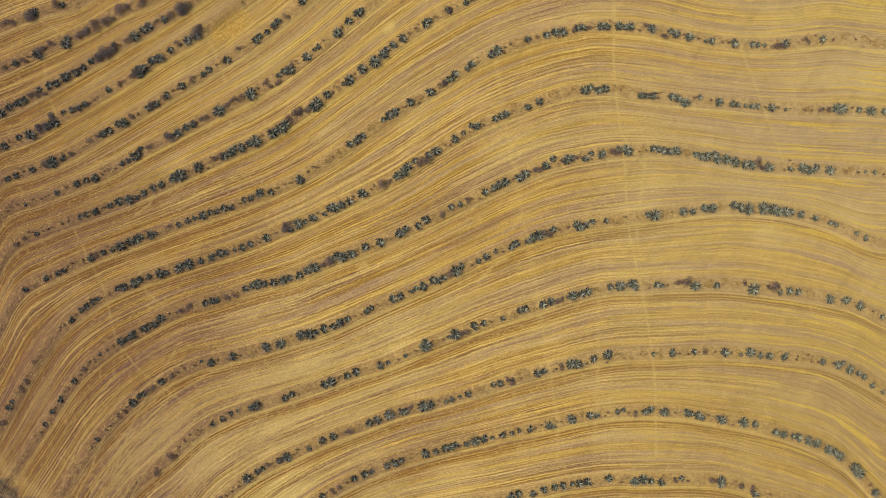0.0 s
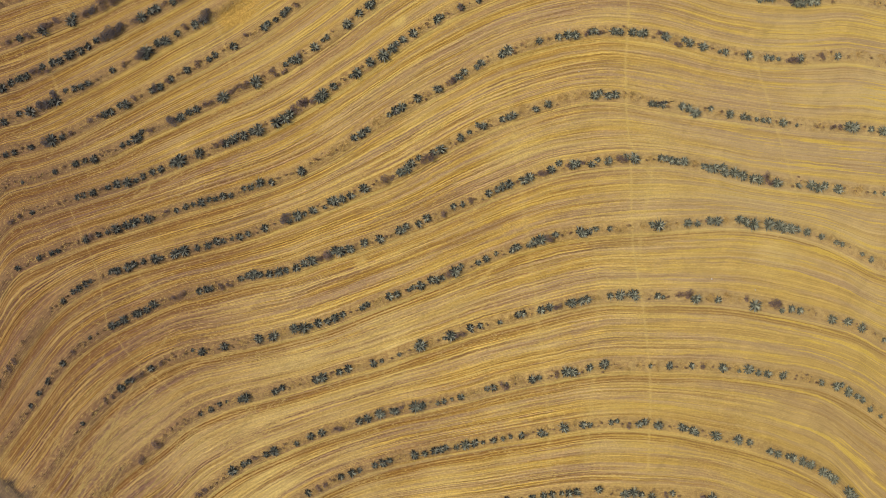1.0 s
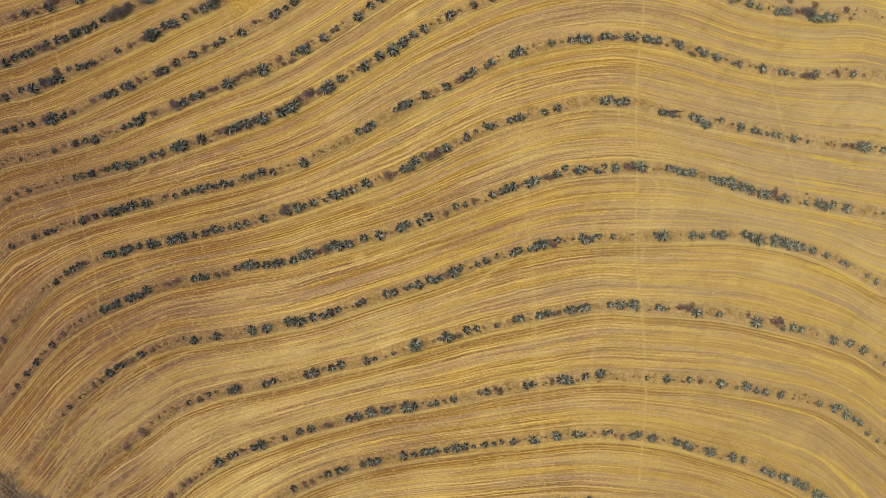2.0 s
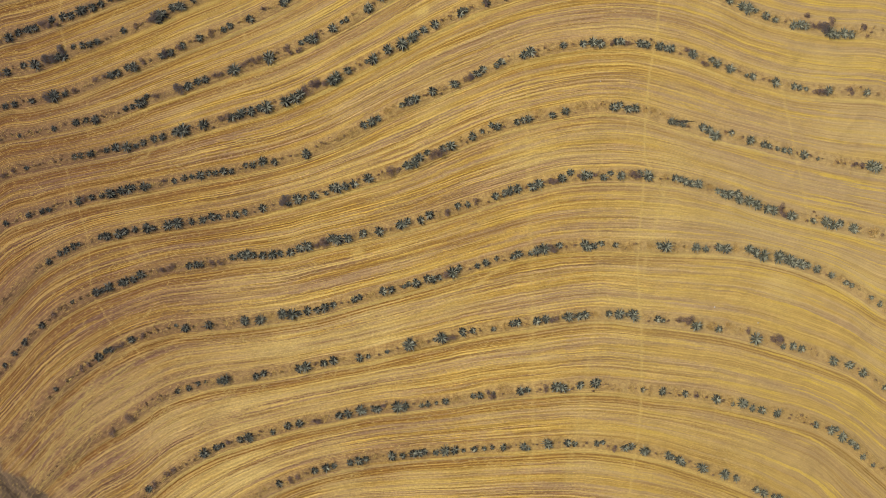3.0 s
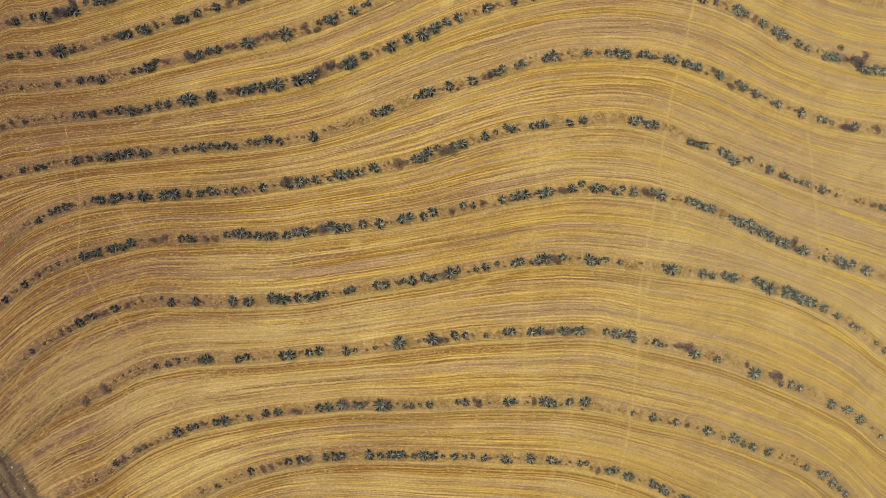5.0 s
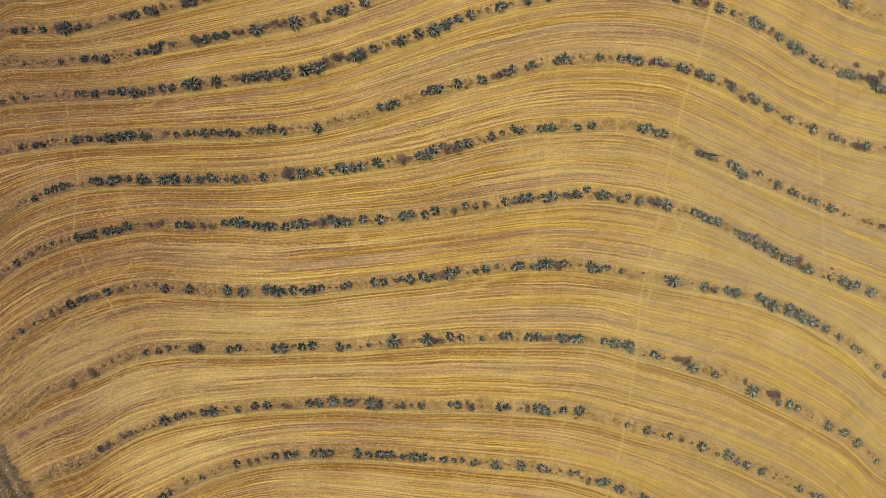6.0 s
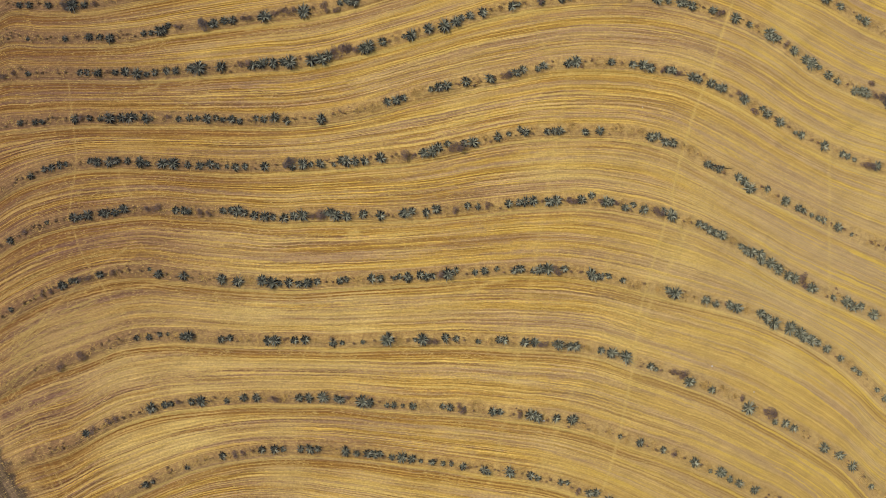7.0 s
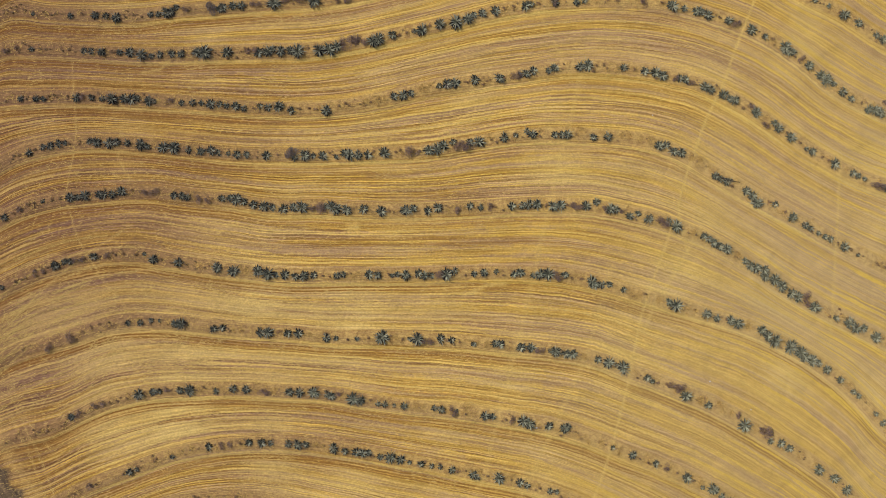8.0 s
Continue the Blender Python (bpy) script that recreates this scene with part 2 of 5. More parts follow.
contour_row(
    [19.8, 26.4, 33, 39.6, 46.6, 48.3, 49.3, 49.8, 51.8, 53, 55.2, 57.7, 60.5, 63.7, 67, 69.9, 72.4, 74, 75.2, 75.9, 75.7, 74.8, 72.8, 71.4, 69, 67.6, 67, 65.1, 63.3, 61.6, 59.8],
    agaves=([(-54.8, 0.1, 1.41), (-50.4, 0, 1.23)],),
    weeds=([(-59.5, 0.1, 1.41), (-58.5, -0.3, 1.06), (-51.2, 0.3, 1.59)],),
    shrubs=[(-55.6, 0, 2.11)],
    tufts=[])
contour_row(
    [13.6, 20.2, 26.8, 33.4, 40.4, 42.1, 43.4, 44.7, 46.7, 47.9, 50.1, 52.6, 55.4, 58.7, 61.9, 64.8, 67.3, 68.9, 70.2, 70.8, 70.6, 69.7, 67.8, 66.3, 63.9, 62.5, 61.9, 60, 58.2, 56.5, 54.7],
    agaves=([(-59.3, -0.1, 1.41), (-55.7, -0.3, 1.76), (-51.2, -0.5, 1.76), (-50.6, 0.2, 1.23)],),
    weeds=([(-61.1, 0.1, 1.06), (-58.2, -0.2, 1.06), (-57.2, 0.1, 0.7), (-55.6, 0.2, 1.23), (-54.7, 0.4, 1.41), (-53.3, 0.5, 1.23), (-49.2, -0.2, 1.23), (-48.5, 0.2, 1.23), (-46.2, 0.1, 1.76), (-44.8, -0.1, 1.59), (-43.6, -0.2, 1.41), (-41.7, 0.2, 1.76), (-40.7, 0.3, 1.23), (-38.2, 0.1, 1.41)],),
    shrubs=[(-47.5, -0.1, 1.59)],
    tufts=[])
contour_row(
    [7.5, 14.1, 20.7, 27.3, 34.3, 36, 37.8, 39.9, 41.9, 44, 46.2, 48.7, 51.5, 54.8, 58, 60.9, 63.4, 65, 66.3, 66.9, 66.7, 65.8, 63.9, 62.4, 60, 58.6, 58, 56.1, 54.3, 52.6, 50.8],
    agaves=([(-63.1, -0.5, 1.67), (-61.7, -0.1, 1.33), (-60.7, -0, 1), (-60, 0, 1.33), (-59.2, -0, 1.33), (-56.6, 0.3, 1.23), (-54.9, 0.1, 1.41), (-53.8, -0.1, 1.41), (-52.3, -0, 1.59), (-51.8, 0.1, 1.23), (-50.5, -0.2, 1.41), (-49.2, -0.2, 1.41), (-47.7, 0.1, 1.23), (-40.3, -0, 1.76), (-38.8, 0.1, 1.41), (-37.9, 0.1, 1.59), (-35.2, -0.2, 1.41)],),
    weeds=([(-65.1, -0.3, 1.17), (-58.2, 0.1, 1.17), (-57.9, 0.3, 1.06), (-57.2, -0.2, 1), (-55.8, -0.6, 1), (-42.9, -0.1, 0.88), (-41.6, 0.1, 1.23), (-36.6, 0.1, 1.06), (-34.3, -0.1, 1.41)],),
    shrubs=[(-46.6, 0.1, 1.76), (-45.4, -0, 2.29), (-44.1, 0.1, 1.94), (-32.7, 0.1, 1.94), (-31.9, -0.1, 1.94)],
    tufts=[])
contour_row(
    [2.5, 9.1, 15.7, 22.3, 29.3, 30.7, 32.6, 34.4, 36.5, 38.9, 41.1, 43.7, 46.4, 49.7, 52.9, 55.8, 58.3, 59.9, 61.2, 61.8, 61.7, 60.7, 58.8, 57.3, 54.9, 53.5, 52.9, 51, 49.2, 47.5, 45.7],
    agaves=([(-63.7, -0.4, 1.33), (-61.2, 0.2, 1.17), (-59.4, -0.2, 1.83), (-56, -0.2, 1.5), (-55.2, -0.5, 1.5), (-53.6, 0.4, 1), (-52.2, 0.1, 1.17), (-51.1, -0.1, 1.17), (-50, -0.1, 1.25), (-46, 0.1, 1.17), (-40.7, -0.5, 1.33), (-40.6, -0.1, 1.41), (-40.2, 0, 1.94), (-38.4, 0.2, 1.41), (-37.3, -0.1, 1.76), (-35.3, 0, 1.23), (-32.4, -0.1, 1.59), (-31, -0.2, 1.59)],),
    weeds=([(-64.7, -0.3, 1), (-48.7, -0.1, 0.83), (-44.2, 0.1, 1), (-43.3, -0, 0.83), (-42, 0, 1), (-34.1, 0.4, 1.23)],),
    shrubs=[(-58, 0, 1.5), (-57, -0.1, 1.5), (-55.5, 0.5, 1.5), (-41.4, 0.3, 1.94), (-30.8, 0.3, 2.11)],
    tufts=[(-29.6, 0.1, 1.23), (-28.7, -0.2, 1.06), (-27.6, -0.3, 1.23), (-26.9, -0.2, 0.88), (-26.1, -0.2, 1.15), (-25.2, -0.2, 1.06), (-23.9, 0.2, 1.06), (-22.7, 0, 1.06)])
contour_row(
    [-2.3, 4.3, 10.9, 17.5, 24.5, 25.4, 26.6, 28.7, 30.7, 32.9, 35, 37.3, 40.1, 43.3, 46.6, 49.5, 51.9, 53.6, 54.8, 55.5, 55.3, 54.4, 52.4, 51, 48.5, 47.1, 46.6, 44.7, 42.9, 41.2, 39.4],
    agaves=([(-64.2, -0.4, 1), (-62.9, -0.3, 1.17), (-60.2, -0, 1.08), (-56.8, -0.1, 2), (-55.2, -0.1, 1.17), (-48.2, -0, 1.33), (-47.3, -0.1, 1.33), (-45.7, 0.1, 1.17), (-44.7, -0.2, 1.67), (-40.5, -0.1, 1.17), (-39.2, -0.2, 1.5), (-37.3, -0, 1.17), (-34.7, 0.1, 1.25), (-31, -0.1, 1.17), (-30.1, 0.1, 1.17), (-27.1, -0.2, 1.5), (-22, -0.2, 1.23), (-21.4, 0.1, 1.06), (-20.1, -0.1, 1.06), (-18.7, -0, 1.41), (-18, 0.2, 1.06), (-13.6, 0.1, 1.41)],),
    weeds=([(-61.6, 0.2, 0.67), (-53.9, -0, 1), (-50.6, 0.2, 1), (-49.3, 0.1, 1), (-43.5, 0.2, 1), (-42.4, -0, 0.83), (-38, 0, 1), (-36.2, 0.2, 0.83), (-35.5, 0.1, 0.83), (-33, 0.1, 1.17), (-32.3, 0.3, 0.83), (-28.7, 0.1, 0.67), (-25.1, 0.4, 1.06), (-24, 0.1, 0.88), (-16.7, -0, 1.06)],),
    shrubs=[(-58, 0.1, 1.5), (-40, 0.1, 1.33)],
    tufts=[])
contour_row(
    [-7.1, -0.5, 6.1, 12.7, 19.7, 20.7, 21.7, 23, 25, 26.7, 28.6, 30.3, 32.5, 35.4, 38.7, 41.6, 44, 45.7, 46.9, 47.6, 47.4, 46.5, 44.5, 43, 40.6, 39.2, 38.7, 36.7, 35, 33.2, 31.5],
    agaves=([(-62.3, -0.3, 0.67), (-57.1, -0.1, 1), (-53.8, 0.1, 1.33), (-52.3, -0, 1.17), (-50.9, -0.2, 1.5), (-46.3, -0, 1), (-45.3, -0.1, 1), (-44.2, -0.1, 1.5), (-43.6, 0, 1.33), (-43, 0.5, 1), (-37.1, -0.2, 1.17), (-36.6, -0.1, 1.33), (-35.3, 0.1, 1.33), (-34.2, -0, 1.33), (-29.8, -0.2, 2), (-24.5, -0.2, 2.17), (-19.6, 0.1, 1), (-18.7, 0.2, 1.17), (-17.8, -0.1, 1.67), (-14.8, -0.1, 1.5), (-13.4, 0.1, 0.83), (-12.7, 0.1, 1), (-9.4, -0.3, 1.33), (-9.3, -0.2, 1.59), (-7.3, 0, 1.41), (-5.6, -0, 1.59), (-5, 0.1, 1.06), (43.5, 0, 0.94), (45.6, 0.1, 0.79), (48, 0, 1.57), (50.1, 0.1, 1.26), (52.9, 0.1, 1.1)],
            [(53.9, 0, 1.41)],),
    weeds=([(-65.2, -0.3, 0.67), (-59.7, -0, 0.67), (-55.6, 0.2, 0.83), (-49.7, -0.1, 0.67), (-48.7, 0.1, 0.83), (-47.5, -0.2, 0.5), (-41.8, -0, 1), (-41.2, 0.1, 0.83), (-33, 0.1, 0.83), (-32.7, 0.2, 1), (-31.9, -0.2, 1), (-31, -0.1, 0.83), (-28.5, 0.1, 1), (-27.7, 0.3, 1), (-26.8, 0.1, 1.17), (-26, 0.2, 1), (-23.3, 0.2, 0.83), (-21.9, 0.3, 1), (-21.4, -0.4, 1), (-20, -0.7, 1), (-17.2, 0.3, 1), (-16.7, 0.6, 0.5), (-11.7, 0.3, 0.83), (-8.6, 0.1, 0.7), (47.3, 0, 0.94)],),
    shrubs=[(-38.1, -0.1, 1.67)],
    tufts=[])
contour_row(
    [-12.5, -5.9, 0.7, 7.3, 14.3, 15.8, 16.7, 17.6, 18.8, 20.2, 21.6, 23, 25.3, 27.8, 30.5, 33.4, 35.9, 37.5, 38.7, 39.4, 39.2, 38.3, 36.3, 33.3, 31.2, 29.8, 29.2, 27.3, 25.6, 23.8, 22.1],
    agaves=([(-61.5, -0.2, 1), (-54.3, 0, 1), (-53.3, -0, 1.17), (-51.8, -0, 1.5), (-49.4, 0.1, 1.17), (-48, 0.1, 1.5), (-46.4, -0.2, 1.67), (-45, -0.3, 1), (-43.9, -0.1, 1.17), (-42.3, 0, 1.17), (-41, -0, 1.33), (-38.9, 0.1, 1.67), (-37.9, 0.1, 2.17), (-37.8, -0, 1.33), (-34.8, -0, 1.67), (-30.5, -0.2, 1.5), (-29.3, -0, 1.67), (-28.7, 0.3, 1.17), (-27.6, 0, 1.5), (-26.2, 0.1, 1.33), (-25.3, -0, 2), (-22.4, -0.2, 2), (-21, -0.4, 2), (-20.1, -0.1, 1.67), (-15.3, -0.3, 1.83), (-14.7, -0.1, 1.83), (-12.9, 0.1, 1.33), (-10, -0, 0.83), (-9, -0.1, 1.83), (-6.7, 0.1, 1.67), (-4.6, -0.1, 2), (-3.1, -0.1, 1.67)],
            [(-2.3, 0.2, 1), (-1.2, 0.1, 1.25), (0.5, -0, 1.42), (4.4, -0.1, 1.5), (5.2, 0, 1), (8.3, -0.1, 1.17), (11.2, -0.1, 1.1), (12.3, -0, 0.94), (24, 0.1, 0.94), (24.4, -0.1, 1.57), (26.1, -0.1, 1.1), (27.7, -0.1, 1.26), (28.3, 0.1, 1.41), (29.4, -0.1, 1.57), (32.5, -0, 1.26), (35.7, 0, 1.57), (37.8, -0.1, 1.1), (40.8, 0.2, 1.73), (40.9, -0.2, 1.33), (41.5, -0.1, 1.33), (42.1, 0.2, 1.1), (44.6, -0, 1.58), (46.6, 0.1, 1.67), (47.4, 0, 1.83), (48.5, 0.2, 1), (49.9, -0.1, 1.5), (51.3, -0.3, 1.08), (53.9, -0.4, 1.33), (54.8, -0.1, 1.67), (55.6, -0.1, 1.5), (59.3, -0.4, 2), (60.3, -0.6, 1.5)],
            [(61.4, -0.4, 1.5), (62.4, -0.5, 1.5)],),
    weeds=([(-65, -0.3, 1), (-63.5, -0.3, 1), (-60.3, -0, 0.83), (-59.7, 0, 0.83), (-57.3, -0.1, 0.5), (-56.3, 0, 0.83), (-50.4, 0.1, 0.83), (-36.5, 0.1, 0.5), (-34.6, -0.8, 0.5), (-33.5, -0.7, 0.67), (-32.5, 0.5, 0.83), (-32, 0.2, 1), (-31, 0.2, 1), (-24, 0.3, 0.83), (-19.4, 0.3, 1.33), (-18.3, 0.2, 2.17), (-17.6, 0.5, 1.33), (-16.4, -0.2, 1), (-12, -0.1, 0.83), (-11, 0, 0.83), (-8.1, 0.3, 0.83), (1.5, 0.2, 0.67), (2.8, 0.1, 0.83), (6.1, -0.1, 0.83), (8.2, 0, 1.1), (16.8, 0, 0.94), (20.3, -0, 1.26), (22.8, 0.1, 0.79), (31.1, 0.1, 0.63), (33.6, -0.2, 1.26), (38.9, 0.2, 0.79), (42.5, -0.2, 0.67)],
           [(43.4, 0.1, 1), (52.7, -0.1, 0.83), (56.2, 1.6, 1), (56.9, 0.2, 1.17), (57.8, 0.3, 1), (59.6, 1.1, 1.33), (64.3, 0.6, 1.17), (65, -0.6, 0.83)],),
    shrubs=[(58.6, 0.1, 1.83)],
    tufts=[])
contour_row(
    [-19.8, -13.2, -6.6, -0, 7, 8.8, 10.2, 11.2, 12.1, 12.9, 13.7, 14.7, 16.3, 18.7, 21.5, 23.7, 25.9, 28.1, 29.3, 29.7, 29.5, 28.1, 25.8, 23.4, 21.5, 20.6, 20.1, 18.2, 16.5, 14.7, 13],
    agaves=([(-65, -0.3, 1), (-61.5, -0.1, 1), (-59.5, -0.1, 1), (-58.5, -0.2, 1), (-54, -0.1, 1.33), (-52, 0, 1.17), (-50.5, -0.1, 1), (-49.2, -0.1, 1.83), (-47.5, -0, 1.5), (-46.5, -0, 1.5), (-45.7, 0.1, 1.17), (-44.1, -0.1, 1.5), (-43.3, -0.1, 0.67), (-39.6, -0.1, 1.08), (-38.1, 0.1, 1.17), (-36.9, 0.1, 1), (-35.6, -0, 1.5), (-34.4, 0.1, 1.08), (-33.4, 0, 1.08), (-32.2, 0, 1.42), (-31, -0.2, 1), (-28.8, 0.2, 1), (-27.7, 0.1, 1.17), (-26.3, 0.3, 1.58), (-24.5, -0.2, 1.33), (-19.7, -0.4, 1.5), (-10.9, -0, 1.33), (-9.7, -0.1, 1.5), (-8.7, -0.2, 1.17), (-5.1, -0, 1), (-4.1, 0.1, 1.5), (-3, 0.1, 1.5)],
            [(-0.4, 0.2, 1.5), (2.9, -0.1, 1.5), (6.4, 0, 1.33), (7.3, 0.2, 1.33), (9.4, -0.1, 1), (10.1, 0.1, 1.33), (13.5, -0, 1.5), (14.5, 0.2, 1.83), (19.5, 0.1, 1.33), (22.4, -0, 1.33), (23.9, 0.1, 1.67), (25, -0.1, 1.5), (27.4, 0, 1.17), (28.2, -0, 1.33), (31.1, -0.1, 1.67), (32, -0.1, 1.17), (33.8, -0, 1.5), (34.7, -0.1, 1.17), (35.5, 0.1, 1.5), (38.7, 0.1, 1.67), (41.5, 0.3, 1.17), (42.3, 0, 1.33), (44.2, -0.1, 1.42), (46.6, -0.2, 0.75), (47.5, -0.1, 1.17), (50.8, -0, 1.5), (53.6, 0.1, 1.17), (54.4, 0.1, 1), (55.3, 0, 0.83), (58.6, 0.1, 1.5), (64.4, -0.1, 1.17)],),
    weeds=([(-63.5, -0.6, 0.83), (-60.9, -0.1, 0.67), (-57.8, 0.1, 0.83), (-57.3, 0.3, 0.67), (-55.4, 0.1, 0.67), (-53.3, 0.1, 1), (-45.1, 0.8, 0.58), (-41.2, 0.1, 1), (-29.7, -0.1, 0.83), (-23.3, 0.1, 0.83), (-22.1, 0.1, 0.5), (-21.2, -0.1, 0.83), (-18.1, 0.1, 0.67), (-17.3, 0.4, 0.83), (-1.4, 0, 0.67), (0.8, -0.6, 0.67), (3.6, -0.2, 0.5), (5, -0.1, 1.33), (11.2, 0.5, 0.5), (15.4, -0.6, 0.83), (15.8, 0.2, 0.67), (16.7, 0.3, 0.83), (21, 0, 0.83), (26.8, -0, 1), (29.1, -0.2, 1), (32.6, 0.8, 0.67), (36.9, -0.3, 0.83), (37.9, 0.4, 1), (40.5, -0.6, 1.17), (43.5, 0.2, 0.5), (45.5, 0, 0.67), (49, 0, 0.83)],
           [(49.9, 0.1, 0.83), (57, -0.4, 1.33), (57.9, -0.2, 1.17), (62, 0.1, 1.08), (63.5, 0.7, 0.5), (66.1, -0.2, 0.88), (69.4, 0.1, 0.7)],),
    shrubs=[(-3.9, -0.2, 1), (5.6, 0.1, 1)],
    tufts=[(-14.6, 0.1, 1), (-13.1, -0.1, 1.17), (-12.1, -0.2, 0.83), (-7.3, 0.1, 0.67), (-6.8, -0.1, 0.83), (-6.4, 0.4, 0.83), (18.7, -0.2, 1), (67.7, 0.4, 1.06), (70.9, 0.6, 0.88), (72.3, -0.2, 1.06)])
contour_row(
    [-31.1, -24.5, -17.9, -11.3, -4.3, 0.8, 3.6, 5, 5.7, 6.3, 7, 8.2, 9.4, 10.9, 12.5, 14.7, 17, 18.6, 19.7, 20.3, 19.5, 17.3, 15.3, 13.5, 11.6, 10, 8.8, 7.1, 5.3, 3.6, 1.8],
    agaves=([(-71.2, 0.2, 1.23), (-70.5, 0.1, 0.88), (-58.9, -0.2, 1.17), (-57.2, 0.1, 1), (-56.2, -0, 1.33), (-55.1, 0.1, 1.17), (-54.3, 0.1, 0.83), (-51, 0.1, 1), (-50, -0, 1.5), (-48.3, -0.1, 1.5), (-47.4, 0.1, 1.33), (-45.8, 0.1, 1.17), (-44, 0, 1.67), (-43, -0.1, 1), (-40.8, 0, 1.67), (-39.4, 0.1, 2), (-37.3, -0, 1.17), (-35.6, 0, 1.33), (-34.2, 0.2, 1.33), (-33.2, -0, 1), (-31.8, -0, 0.83), (-30.6, -0.1, 1.33), (-29.3, 0, 1.08), (-26.6, -0.1, 1.42), (-22.7, -0.3, 1.17), (-21.4, -0, 1.83), (-20.2, -0.1, 1), (-18.9, -0.1, 1.33), (-17, -0.3, 0.83), (-16, 0.2, 1.5), (-15.3, -0, 1.67), (-14.1, -0.1, 1.33)],
            [(-12.8, -0.2, 1.33), (-10.6, 0, 1.67), (-4.6, -0.1, 1.67), (-3.5, -0.1, 1.67), (-2.8, 0.3, 1.5), (-1.6, 0.5, 1.17), (0.7, 0.1, 1.17), (1.9, -0, 1.83), (5.2, -0, 1.33), (6.7, 0.1, 0.83), (8.1, 0.6, 1), (9, 0.1, 1.33), (12, -0.1, 1.17), (12.9, -0.1, 1.17), (13.7, -0.1, 1.5), (17.3, -0.3, 1.17), (19.3, -0.1, 1.33), (26.5, -0.2, 1.5), (27.4, 0.2, 1.17), (28.6, -0.2, 1.5), (29.7, 0.1, 1.5), (35, -0.2, 1.17), (35.8, -0.2, 1.17), (36.8, -0, 1.33), (39.6, 0.2, 1.33), (40.6, -0, 1.5), (41.5, -0.5, 1.67), (43.9, 0.5, 1), (46.6, -0, 1.58), (48.6, -0, 1.08), (49.4, -0.1, 1.08), (50.6, -0.1, 0.83)],
            [(51.6, -0.1, 1), (52.4, 0, 1), (54.6, 0, 1.42), (56.6, -0.1, 0.67), (64.4, 0.1, 1.83), (65.2, -0, 1.76), (67.7, 0, 1.23), (69.5, -0, 1.76), (71.5, 0, 1.23)],),
    weeds=([(-72.6, -0.2, 1.06), (-68.7, -0.4, 1.06), (-67.9, -0.3, 1.06), (-66, 0.4, 0.88), (-60.8, 0.3, 0.83), (-60.2, 0.1, 0.83), (-58.2, 0, 0.67), (-53.7, 0, 0.67), (-27.9, -0.3, 0.5), (-25, 0.1, 0.67), (-18.1, 0.4, 0.5), (-12.1, 0.3, 0.5), (-9.1, 0, 0.67), (-8.6, 0.5, 0.83), (-7.2, -0, 1.5), (-6, -0.3, 1), (-0.8, -0, 1.33), (0.3, -0.3, 1.83), (4.4, -0.6, 0.83), (10.1, -0.2, 0.67), (37.5, -0.2, 0.83), (43.1, 0.4, 0.83), (45.4, 0.3, 0.83), (53.5, 0.1, 0.42), (55.5, 0.1, 0.83), (59.3, -0, 0.83), (60.5, -0.1, 0.5), (61.9, -0.1, 1), (62.9, 0, 1), (66.8, 0.3, 0.7)],),
    shrubs=[(-23.2, 0.4, 1.67)],
    tufts=[(3.5, 0.1, 1), (15.4, 0.3, 1.17), (21.2, 0.1, 1), (22.2, 0.1, 1), (23.7, -0.1, 1), (25, 0.1, 1), (31.2, -0, 0.83), (32.5, 0.4, 1)])
